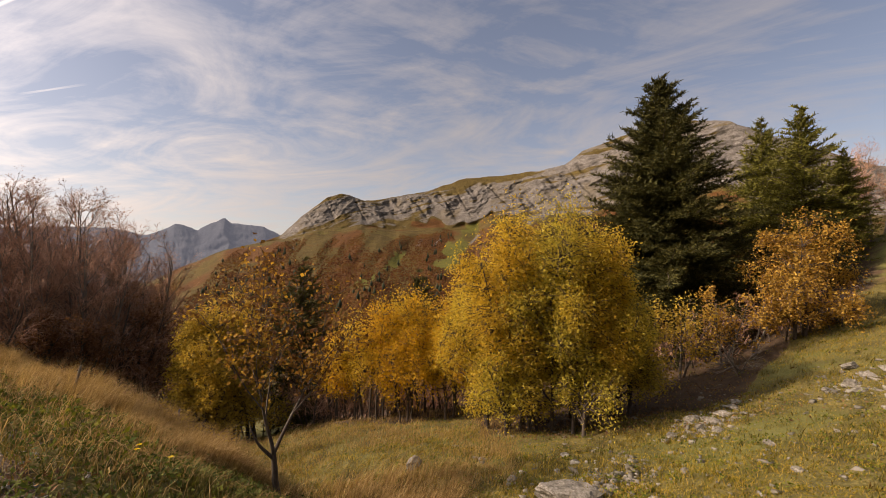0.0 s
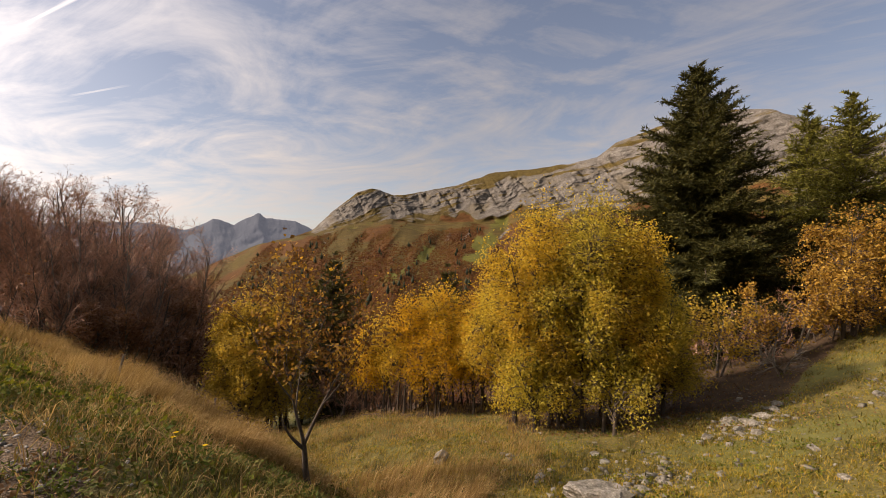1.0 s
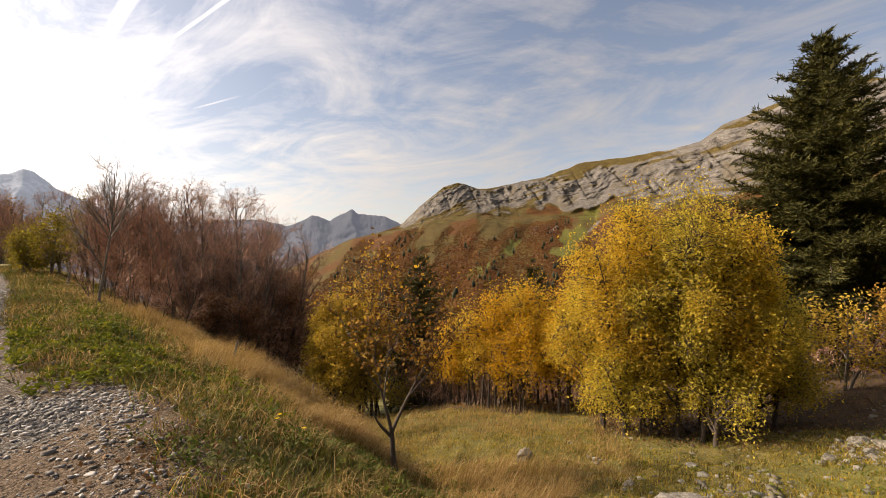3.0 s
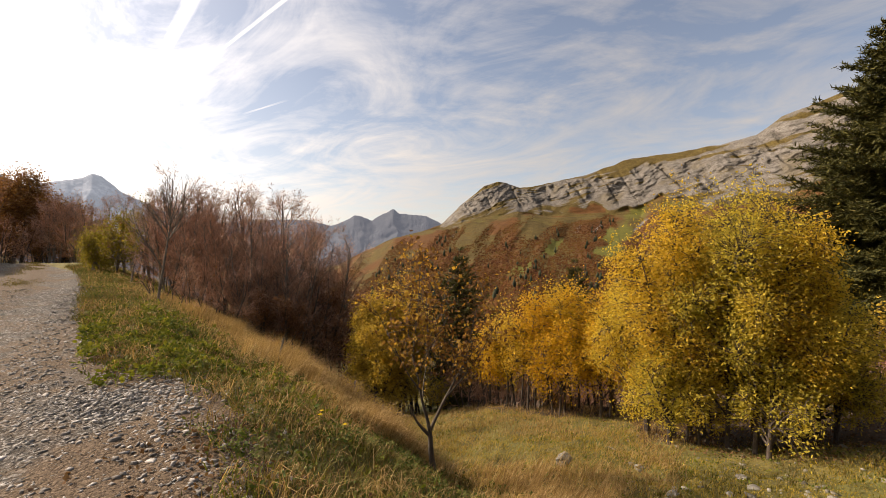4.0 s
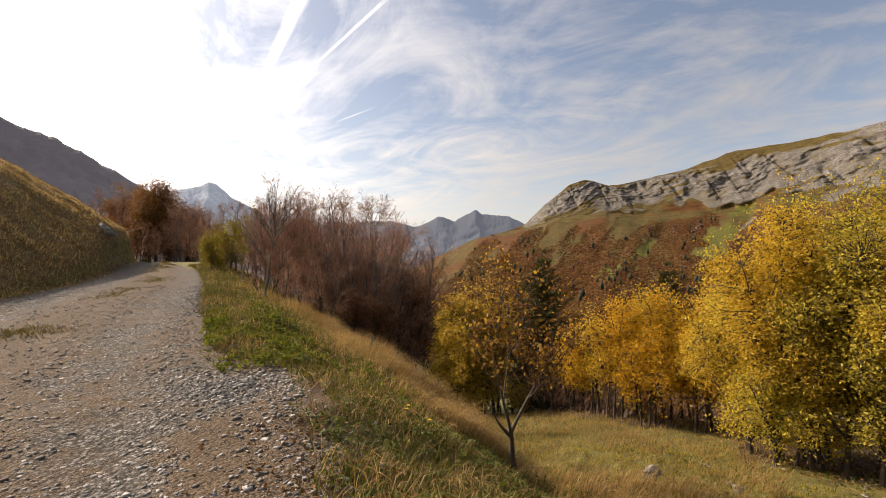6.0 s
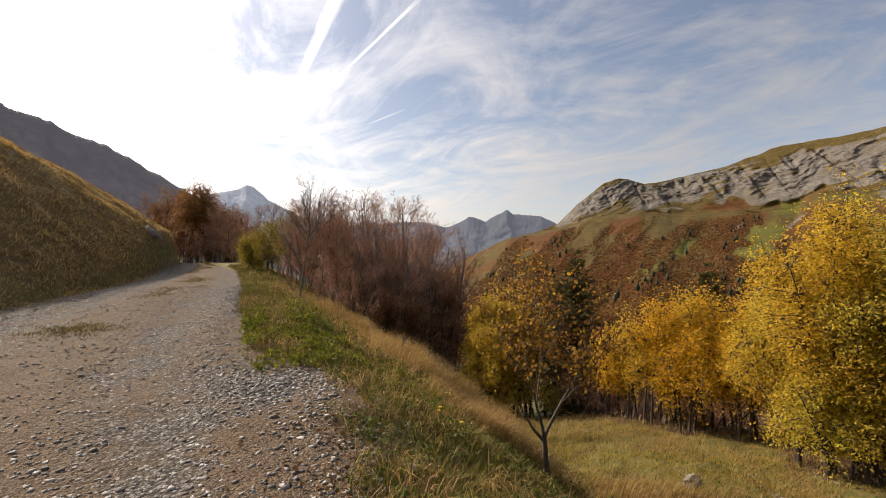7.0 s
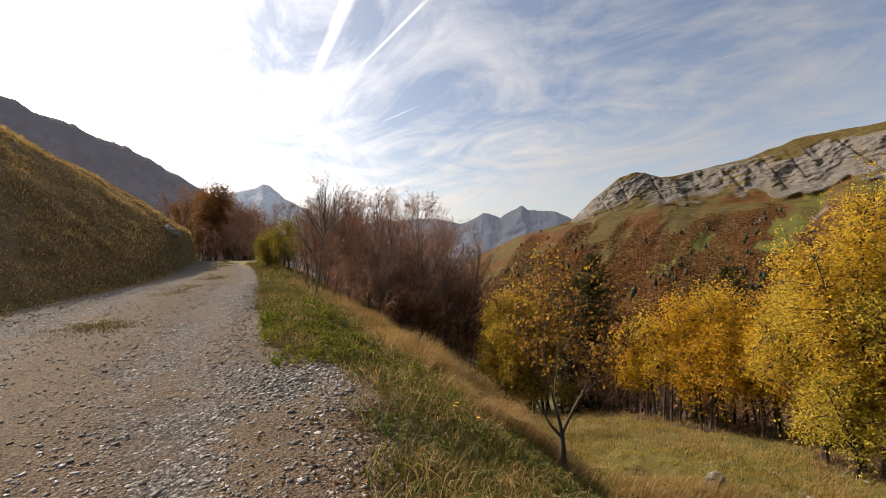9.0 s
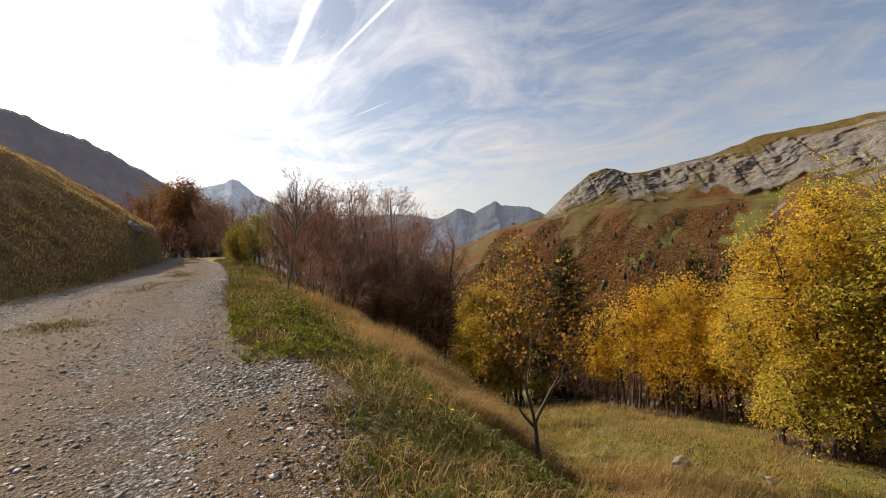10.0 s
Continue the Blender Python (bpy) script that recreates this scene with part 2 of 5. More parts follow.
M_LIME = leaf_surface("yellow_green_leaves", [(0.10, 0.09, 0.02), (0.19, 0.16, 0.026), (0.28, 0.22, 0.032)])
M_NEEDLE = leaf_surface("spruce_needles", [(0.0227, 0.0251, 0.00792), (0.0506, 0.0502, 0.0132), (0.1, 0.0875, 0.0229)], 0.12)
M_NEEDLE_LIGHT = leaf_surface("light_spruce_needles", [(0.06, 0.064, 0.013), (0.125, 0.12, 0.022), (0.20, 0.18, 0.034)], 0.18)
M_GRASS = leaf_surface("short_grass", [(0.0972, 0.0891, 0.0123), (0.2, 0.166, 0.0209), (0.308, 0.223, 0.0361), (0.432, 0.282, 0.0712)], 0.35)
M_BANK = leaf_surface("rough_bank_grass", [(0.0462, 0.0472, 0.0119), (0.0874, 0.0836, 0.0179), (0.143, 0.115, 0.0296), (0.205, 0.137, 0.0495)], 0.3)
M_HILL = leaf_surface("hillside_grass", [(0.146, 0.0939, 0.0495), (0.403, 0.289, 0.138), (0.672, 0.513, 0.275)], 0.48)
M_STRAW = leaf_surface("dry_tall_grass", [(0.157, 0.0952, 0.0392), (0.291, 0.19, 0.0784), (0.448, 0.325, 0.157)], 0.4)
M_HERB = leaf_surface("green_herbs", [(0.0484, 0.0704, 0.0106), (0.106, 0.128, 0.0176), (0.202, 0.198, 0.0264)], 0.35)
M_WEED = leaf_surface("dark_weeds", [(0.0308, 0.049, 0.0126), (0.07, 0.0952, 0.0196), (0.14, 0.154, 0.0308)], 0.25)
M_PETAL = leaf_surface("yellow_petals", [(0.55, 0.38, 0.01), (0.75, 0.55, 0.015)], 0.3)
M_LITTER = leaf_surface("fallen_leaves", [(0.07, 0.037, 0.02), (0.14, 0.075, 0.036), (0.26, 0.155, 0.075)], 0.2)
M_WOODS = surface("autumn_woods", [(0.034, 0.017, 0.010), (0.062, 0.026, 0.012), (0.090, 0.036, 0.013), (0.080, 0.052, 0.015), (0.125, 0.064, 0.017)], 0.011, 0.2, 0.95, 0.5, 1.0, 0.15, island=0.25, spec=0.03)
M_FIRS = surface("far_firs", [(0.012, 0.018, 0.010), (0.03, 0.036, 0.018)], 0.01, 0.2, 0.95, 0.0, island=0.6)
M_POST = surface("weathered_wood", [(0.08, 0.065, 0.05), (0.17, 0.145, 0.12), (0.26, 0.23, 0.20)], 9, 70, 0.9, 0.6, 0.01, 0.5, by="object", stretch=(1, 1, 0.15))


def far_haze_surface(name, stops, haze_glow):
    """The far distance: rock and woods, blue haze of lit air added as glow."""
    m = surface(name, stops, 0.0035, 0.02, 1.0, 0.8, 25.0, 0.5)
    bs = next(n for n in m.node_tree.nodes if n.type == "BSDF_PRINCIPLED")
    bs.inputs["Emission Color"].default_value, bs.inputs["Emission Strength"].default_value = (*haze_glow, 1), 1.0
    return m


# bluish stops hold haze too; the ridge's dark stops hold its shade
M_FAR = far_haze_surface("blue_haze_mountains", [(0.014, 0.017, 0.024), (0.021, 0.024, 0.031), (0.034, 0.036, 0.042)], (0.056, 0.066, 0.088))
M_RIDGE = far_haze_surface("shaded_hazy_mountain", [(0.0275, 0.0267, 0.0324), (0.044, 0.0423, 0.0446), (0.066, 0.0609, 0.054)], (0.038, 0.038, 0.048))
M_SNOWY = far_haze_surface("pale_haze_mountain", [(0.0425, 0.0522, 0.0736), (0.0723, 0.0844, 0.11), (0.17, 0.187, 0.216)], (0.122, 0.147, 0.185))

# ---- mesh tools ----


def mesh_np(name, verts, faces, material, smooth=False):
    """A mesh from an array of places and one or more arrays of faces with three or four corners."""
    me = bpy.data.meshes.new(name)
    faces = [f for f in (faces if isinstance(faces, list) else [faces]) if len(f)]
    me.vertices.add(len(verts))
    me.vertices.foreach_set("co", np.asarray(verts, np.float32).ravel())
    sizes = np.concatenate([np.full(len(f), f.shape[1], np.int32) for f in faces])
    me.loops.add(int(sizes.sum()))
    me.loops.foreach_set("vertex_index", np.concatenate([f.ravel() for f in faces]).astype(np.int32))
    me.polygons.add(len(sizes))
    me.polygons.foreach_set("loop_start", np.r_[0, np.cumsum(sizes)[:-1]].astype(np.int32))
    if smooth:
        me.polygons.foreach_set("use_smooth", np.ones(len(sizes), bool))
    me.materials.append(material)
    me.update(calc_edges=True)
    return me


def thing(name, label, category, group="", kind="", data=None):
    return tagged(new(name, data), label, category, group, kind)


def part(name, me, parent, label=""):
    ob = new(name, me)
    ob.parent = parent
    return tagged(ob, label)


def grid_faces(rows, cols):
    i = np.arange((rows - 1) * cols).reshape(rows - 1, cols)[:, :-1]
    return np.stack([i, i + 1, i + cols + 1, i + cols], -1).reshape(-1, 4)


def lattice_noise(x, y, seed=0):
    """Smooth value noise on arrays."""
    xi, yi = np.floor(x).astype(np.int64), np.floor(y).astype(np.int64)
    fx, fy = x - xi, y - yi
    fx, fy = fx * fx * (3 - 2 * fx), fy * fy * (3 - 2 * fy)

    def h(a, b):
        k = (a * 374761393 + b * 668265263 + seed * 974711) & 0x7FFFFFFF
        k = ((k ^ (k >> 13)) * 1274126177) & 0x7FFFFFFF
        return ((k ^ (k >> 16)) & 0xFFFF) / 32767.5 - 1
    return (h(xi, yi) * (1 - fx) + h(xi + 1, yi) * fx) * (1 - fy) + (h(xi, yi + 1) * (1 - fx) + h(xi + 1, yi + 1) * fx) * fy


def fractal(x, y, octaves=4, seed=0, gain=0.5, ridged=False):
    total, amp = 0.0, 1.0
    for o in range(octaves):
        n = lattice_noise(x * 2**o + 17.3 * o, y * 2**o - 9.1 * o, seed + o)
        total = total + amp * ((1 - 2 * np.abs(n)) if ridged else n)
        amp *= gain
    return total


def smooth_step(a, b, x):
    t = np.clip((x - a) / (b - a), 0, 1)
    return t * t * (3 - 2 * t)


# ---- the lie of the land ----
HILL_RISE, HILL_CAP, HILL_FALL, HILL_END = 0.77, 0.69, 0.483, 30.7
ROAD = (-0.5195, 0.8545)   # the way the track goes
SIDE = (0.8545, 0.5195)    # to its right
EDGE0 = (-3.66, 6.10)      # a place on its right edge


def edge_shift(s):
    """How far the right edge lies off a straight line: a bulge near by, a bend to the left far off."""
    return 0.42 * smooth_step(6.8, 4.2, s) - 0.0041 * np.clip(s - 15, 0, 60)**2 - 0.035 * np.clip(s - 30, 0, 40)**2


def track(x, y):
    """Metres along the track, and metres to the right of its right edge."""
    s = x * ROAD[0] + y * ROAD[1]
    u = (x - EDGE0[0]) * SIDE[0] + (y - EDGE0[1]) * SIDE[1]
    return s, u - edge_shift(s)


def on_track(s, u):
    """The place at s metres along the track and u to the right of its edge."""
    shift = u + edge_shift(s)
    along = s - (EDGE0[0] * ROAD[0] + EDGE0[1] * ROAD[1])
    return EDGE0[0] + along * ROAD[0] + shift * SIDE[0], EDGE0[1] + along * ROAD[1] + shift * SIDE[1]


def track_width(s):
    return 4.9 - 1.6 * smooth_step(8, 20, s) - 0.6 * smooth_step(20, 30, s)


def trim(s):
    """How far the gravel stops short of the track's right edge."""
    return 0.27 * smooth_step(8, 10.5, s) + 0.0055 * np.clip(s - 17, 0, 14)**2


def land(x, y):
    """The height of the ground."""
    x, y = np.asarray(x, float), np.asarray(y, float)
    s, u = track(x, y)
    road = 0.043 * np.clip(s, -25, 28) - 0.0012 * np.clip(s - 24, 0, 30)**2
    # the bank falls away on the right of the track
    down = 0.125 * np.clip(u, 0, 4.6)**1.85 * (1 + 0.55 * smooth_step(7.0, 3.8, s)) + 0.80 * np.clip(u - 4.6, 0, None)
    bank = road - down + 0.08 * np.exp(-((u - 0.9) / 0.6)**2) * smooth_step(3, 6, s)
    xc, yc = np.clip(x, -6, 20), np.clip(y, -6, 16)
    field = -0.2835 - 0.0488 * xc - 0.1534 * yc + 0.0169 * xc**2 - 0.0127 * xc * yc + 0.002 * yc**2
    field = field - 0.22 * np.clip(y - 11, 0, 200) - 0.05 * np.clip(-x, 0, 80) + 0.12 * np.clip(x - 20, 0, 40)
    field = field - 0.58 * smooth_step(2.8, 0.0, x) * smooth_step(3.5, 6.0, y)
    k = 0.15
    right = np.maximum(bank, field) + k * np.exp(-np.abs(bank - field) / k) * 0.35
    # the hillside on the left of the track
    v = -u - track_width(s)
    slope = HILL_RISE * np.clip(v + 1.72 * smooth_step(15, 25, s), 0, None) * smooth_step(0, 0.5, v)
    cap = HILL_CAP + HILL_FALL * np.clip(HILL_END - y, -3, 60) + 0.02 * np.clip(-14 - x, -10, 80)
    cap = np.clip(cap, 0.4, 40)
    hill = slope * cap / (slope**3 + cap**3)**(1 / 3)
    z = np.where(u > 0, right, road + np.where(v > 0, hill, 0))
    r = np.hypot(x, y)
    z = z - 0.30 * np.clip(r - 45, 0, 1100) * smooth_step(-0.62, -0.42, x / np.maximum(r, 0.1))
    rough = smooth_step(0.1, 0.8, u) + smooth_step(0.0, 0.6, v)
    z = z + rough * (0.05 * fractal(x * 0.9, y * 0.9, 3, 5) + 0.02 * fractal(x * 5, y * 5, 2, 8)) + smooth_step(1, 4, v) * 0.20 * fractal(x * 0.35, y * 0.35, 2, 15) + smooth_step(0.3, 1.5, v) * 0.10 * fractal(x * 1.1, y * 1.1, 3, 16)
    z = z + 0.055 * fractal(x * 2.3, y * 2.3, 2, 18) * smooth_step(0.7, 1.5, u) * smooth_step(6.5, 5.0, u)
    return np.clip(z, -330, 80)


def ground_z(x, y):
    return float(land(np.array([x]), np.array([y]))[0])


def spot(az, d):
    """The place on the ground at a bearing and a distance."""
    x, y = d * math.sin(radians(az)), d * math.cos(radians(az))
    return x, y, ground_z(x, y)


def shaded_litter(x, y):
    """Bare soil and litter at the foot of the trees, with their shade in its colour: 1 inside, 0 in the open grass."""
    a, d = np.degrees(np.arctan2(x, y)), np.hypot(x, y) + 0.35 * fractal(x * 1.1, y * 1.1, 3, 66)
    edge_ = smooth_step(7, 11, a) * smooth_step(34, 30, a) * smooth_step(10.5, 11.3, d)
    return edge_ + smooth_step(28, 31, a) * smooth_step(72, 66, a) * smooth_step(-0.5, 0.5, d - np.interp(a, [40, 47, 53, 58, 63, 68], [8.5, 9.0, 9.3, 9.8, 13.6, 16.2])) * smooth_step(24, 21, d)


rad = np.r_[0.15, np.geomspace(0.6, 60, 170), np.geomspace(63, 4800, 40)]
azs = np.radians(np.r_[np.linspace(-75, 85, 400), np.linspace(88, 285, 40)])
rr, aa = np.meshgrid(rad, azs, indexing="ij")
gx, gy = rr * np.sin(aa), rr * np.cos(aa)
gz = land(gx, gy)
s_, u_ = track(gx, gy)
gz = gz - 0.06 * smooth_step(0.5, 0.1, u_ + 1.3 * trim(s_)) * smooth_step(-0.35, 0.05, u_ + track_width(s_))
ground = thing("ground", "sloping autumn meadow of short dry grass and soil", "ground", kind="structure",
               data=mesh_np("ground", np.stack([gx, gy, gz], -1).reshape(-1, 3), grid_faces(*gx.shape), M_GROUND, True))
ground.data.attributes.new("hill", "FLOAT", "POINT").data.foreach_set("value", (1.3 * smooth_step(0.0, 0.8, -u_ - track_width(s_)) + 1.1 * shaded_litter(gx, gy)).astype(np.float32).ravel())

# litter with painted shade, reaching as far as the trees darken the ground
ground.data.attributes.new("litter_shade", "FLOAT", "POINT").data.foreach_set("value", (1.2 * shaded_litter(gx, gy)).astype(np.float32).ravel())

# the track
rs, ru = np.meshgrid(np.r_[np.arange(-12, 14, 0.09), np.arange(14, 44, 0.25)], np.linspace(-1.09, 0.24, 68), indexing="ij")
lat = np.where(ru < 0, ru * track_width(rs), ru * 6.0)
wx, wy = on_track(rs, lat)
wz = land(wx, wy)
f_ = lat / track_width(rs)
ruts = -0.04 * np.exp(-((f_ + 0.25) / 0.10)**2) - 0.04 * np.exp(-((f_ + 0.75) / 0.10)**2)
wz = wz + ruts + 0.012 * fractal(wx * 2.2, wy * 2.2, 3, 21) + 0.006 * fractal(wx * 9, wy * 9, 2, 31) + 0.012
wz = wz - 0.16 * smooth_step(0.5, 1.3, lat + 0.5 * smooth_step(5.0, 7.5, rs) + 1.5 * trim(rs)) - 0.14 * smooth_step(-1.02, -1.09, ru)
me = mesh_np("road", np.stack([wx, wy, wz], -1).reshape(-1, 3), grid_faces(*wx.shape), M_GRAVEL, True)
verge = me.attributes.new("verge", "FLOAT", "POINT")
verge.data.foreach_set("value", (1.15 * smooth_step(-0.15, 0.6, lat + 0.2 * smooth_step(5, 8, rs) + 0.85 * smooth_step(4.9, 4.2, rs)) + 0.45 * np.exp(-((f_ + 0.12) / 0.10)**2) * smooth_step(5.5, 7, rs) * smooth_step(11, 9, rs) + 1.5 * np.exp(-((f_ + 0.50) / 0.15)**2) + 0.26 + 0.5 * smooth_step(-0.9, -1.0, f_)).astype(np.float32).ravel())
road = thing("road", "gravel mountain track with stony wheel ruts and a muddy edge", "track", kind="structure", data=me)

# ---- mountains ----


def skyline(knots, az):
    k = np.array(knots)
    return np.interp(az, k[:, 0], k[:, 1])


CREST = [(-30, -9), (-14, -5.0), (-6, -1.0), (-3, 0.47), (0.3, 1.95), (4.5, 3.1), (6, 3.75), (7.7, 5.4), (9.3, 6.8), (11.6, 8.6), (13.3, 9.2), (15.4, 8.6), (16.1, 8.25),
         (20, 8.9), (24.2, 9.65), (27.1, 10.6), (28.9, 11.15), (32.8, 11.35), (37, 11.7), (41.1, 12.3), (43.2, 13.8), (47.7, 15.2),
         (55.3, 15.9), (58.5, 15.3), (63.7, 12.4), (70, 9), (95, 4), (120, -4)]
FOOT = [(-30, -9.2), (-6, -1.1), (0.3, 1.9), (4.5, 3.0), (6, 3.3), (10.3, 4.4), (15.7, 5.2), (20, 4.7), (30, 4.8), (32, 5.9), (38, 6.2), (44, 5.9), (60, 6), (95, 1), (120, -6)]
EYE = 1.6
az = np.arange(-26, 96, 0.13)
rows = np.r_[np.linspace(0, 1, 80), np.linspace(1.01, 2, 110), np.linspace(2.04, 3, 8)]
A2, V2 = np.meshgrid(az, rows, indexing="ij")
reach = 1500 - 350 * smooth_step(20, 70, A2) + 250 * smooth_step(5, -20, A2)
foot_el, crest_el = skyline(FOOT, A2), skyline(CREST, A2)
t1, t2, t3 = np.clip(V2, 0, 1), np.clip(V2 - 1, 0, 1), np.clip(V2 - 2, 0, 1)
dist = 200 + (reach - 200) * t1**1.15 + 170 * t2 + 500 * t3
el = -13 + (foot_el + 13) * (1 - (1 - t1)**1.35) + (crest_el - foot_el) * t2
height = EYE + dist * np.tan(np.radians(el)) - 300 * t3**1.2
arc = np.radians(A2) * reach
jag = 0.10 * fractal(arc / 35, V2 * 3, 3, 60)
rim = 1.06 + 0.22 * fractal(arc / 70, arc / 300, 4, 61)
rock = smooth_step(rim - 0.05, rim + 0.05, V2) * smooth_step(5.2, 7.0, A2)
# buttresses, gullies and slanting beds of the cliff
up_m = t1 * 150.0 + t2 * np.radians(crest_el - foot_el) * reach
tilt = up_m - 0.20 * arc + 9 * fractal(arc / 90, up_m / 90, 2, 55)
butt = fractal(arc / 120 + up_m / 260, up_m / 190, 4, 41, 0.55, True)
groove = smooth_step(0.20, 0.0, np.abs(fractal(arc / 70 + up_m / 130, up_m / 330, 3, 58, 0.6)))
crag = fractal(arc / 42, tilt / 26, 5, 48, 0.62)
crack = fractal(arc / 34 + up_m / 60, up_m / 70, 4, 50, 0.6, True)
bend_x, bend_y = 0.7 * fractal(arc / 30, up_m / 30, 3, 64), 0.7 * fractal(arc / 30, up_m / 30, 3, 65)
blocks = lattice_noise(np.floor(arc / 21 + bend_x), np.floor(tilt / 13 + bend_y), 66)
chips = lattice_noise(np.floor(arc / 9 + 2 * bend_y), np.floor(tilt / 5.5 + 2 * bend_x), 67)
beds = (tilt / 8.5 + 0.5 * fractal(arc / 40, up_m / 40, 2, 49)) % 1.0
steps_ = (tilt / 33 + 0.3 * fractal(arc / 120, up_m / 60, 2, 59)) % 1.0
dome = smooth_step(1.70, 1.92, V2 + 0.12 * fractal(arc / 55, V2 * 5, 4, 78, 0.6)) * smooth_step(24, 29, A2) * smooth_step(40, 35, A2)
edge_fade = smooth_step(2.0, 1.85, V2) * 0.75 + 0.25
carved = smooth_step(rim - 0.05, rim + 0.40, V2) * smooth_step(5.2, 7.0, A2)
furrow = fractal((arc + 300 * (1 - V2)) / 130, V2 * 1.6, 4, 57, 0.5, True)
dist = dist + carved * edge_fade * (-9 * butt + 10 * groove + 7 * crag + 3.0 * crack + 3.2 * blocks + 1.3 * chips + (1.2 * (beds - 0.5) + 3.0 * (steps_ - 0.5)) * smooth_step(-0.4, 0.5, fractal(arc / 60, up_m / 40, 3, 63))) * (1 - 0.85 * dome) \
    + (1 - rock) * (16 * fractal(arc / 260, V2 * 3, 4, 52) + 6 * fractal(arc / 40, up_m / 30, 3, 53) - 15 * furrow * smooth_step(0.05, 0.3, V2) * smooth_step(1.1, 0.9, V2))
height = height + rock * (2.0 * fractal(arc / 25, V2 * 8, 3, 43)) + smooth_step(0.05, 0.3, V2) * (1 - rock) * 6 * fractal(arc / 150, V2 * 5, 4, 44)
mx, my = dist * np.sin(np.radians(A2)), dist * np.cos(np.radians(A2))
me = mesh_np("cliff_mountain", np.stack([mx, my, height], -1).reshape(-1, 3), grid_faces(*mx.shape), M_CLIFF)
turf = (1 - rock) * 1.4 + rock * (1.3 * smooth_step(1.72, 1.93, V2 + 0.16 * fractal(arc / 55, V2 * 5, 4, 78, 0.6)) * smooth_step(24, 29, A2) * smooth_step(40, 35, A2)
                                  + 0.80 * fractal(arc / 85, tilt / 9, 4, 77, 0.6) + 0.40 * smooth_step(1.45, 1.0, V2) + 0.22 * smooth_step(1.80, 1.97, V2) + 0.10 * groove - 0.12 + 0.22 * smooth_step(34, 16, A2))
for at_, lean_, low_, high_, wide_ in ((22.9, 0.6, 2.5, 3.8, 0.33), (25.0, 0.9, 2.3, 3.9, 0.28), (29.4, 1.0, 2.6, 4.4, 0.30)):
    el_now = np.degrees(np.arctan2(height - EYE, np.hypot(mx, my)))
    turf = turf - 1.5 * smooth_step(wide_, wide_ * 0.4, np.abs(A2 - at_ - (el_now - 3) * lean_)) * smooth_step(low_, low_ + 0.3, el_now) * smooth_step(high_, high_ - 0.3, el_now)
turf_at = me.attributes.new("turf", "FLOAT", "POINT")
turf_at.data.foreach_set("value", turf.astype(np.float32).ravel())
el_now = np.degrees(np.arctan2(height - EYE, np.hypot(mx, my)))
ragged = 0.5 * fractal(A2 * 0.8, el_now * 0.8, 3, 35)
lush = smooth_step(1.9, 0.5, np.abs(A2 - 27.6 - (el_now - 2.5) * 0.55) + 1.6 * ragged) * smooth_step(-1.4, 0.6, el_now + ragged) + smooth_step(1.4, 0.2, np.abs(A2 - 18.6 - el_now * 1.3) + 2.0 * ragged) * smooth_step(-3.2, -1.6, el_now) * smooth_step(2.8, 1.2, el_now)
lush = 1.2 * lush + 0.5 * fractal(arc / 120, V2 * 6, 3, 36) * smooth_step(0.7, 0.95, V2)
heath = 0.7 * fractal(arc / 90, V2 * 8, 3, 37) + 0.5 - lush + 0.5 * smooth_step(3, 1, np.abs(A2 - 11)) * smooth_step(0.85, 0.95, V2)
for name_, field_ in (("lush", lush), ("heath", heath)):
    field_ = field_ * (1 - rock) - rock
    me.attributes.new(name_, "FLOAT", "POINT").data.foreach_set("value", field_.astype(np.float32).ravel())
thing("backdrop_mountain", "grey limestone cliff ridge above brown wooded slopes", "mountain", kind="structure", data=me)


def range_mesh(name, knots, far, low, material, seed, jag, step=0.08, depth=900):
    a = np.arange(knots[0][0], knots[-1][0], step)
    v = np.r_[np.linspace(0, 1, 48), np.linspace(1.2, 2, 5)]
    A, V = np.meshgrid(a, v, indexing="ij")
    up, back = np.clip(V, 0, 1), np.clip(V - 1, 0, 1)
    top = skyline(knots, A + smooth_step(1.0, 0.6, up) * (1.1 * fractal(A * 0.45, up * 3, 3, seed + 7) + 0.9 * (1 - up)))
    arc = np.radians(A) * far
    d = far - depth * (1 - up) + depth * 0.5 * back + jag * 5 * fractal(arc / (far * 0.04) + up, up * 7, 5, seed, 0.6, True) * (1 - back) * smooth_step(1.0, 0.8, up)
    e = low + (top - low) * up**0.85
    h = EYE + d * np.tan(np.radians(e)) + jag * fractal(arc / (far * 0.012), up * 4, 3, seed + 3) - back * depth * 0.3
    return mesh_np(name, np.stack([d * np.sin(np.radians(A)), d * np.cos(np.radians(A)), h], -1).reshape(-1, 3), grid_faces(*A.shape), material, True)


thing("backdrop_peaks", "distant mountain peaks in painted blue-grey haze across the valley", "mountain", kind="structure",
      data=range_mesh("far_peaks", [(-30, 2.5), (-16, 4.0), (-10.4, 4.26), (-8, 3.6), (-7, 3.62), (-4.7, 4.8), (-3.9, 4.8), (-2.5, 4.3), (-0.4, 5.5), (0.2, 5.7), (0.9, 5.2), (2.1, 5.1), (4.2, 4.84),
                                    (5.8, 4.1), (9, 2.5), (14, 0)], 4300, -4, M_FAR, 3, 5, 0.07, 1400))
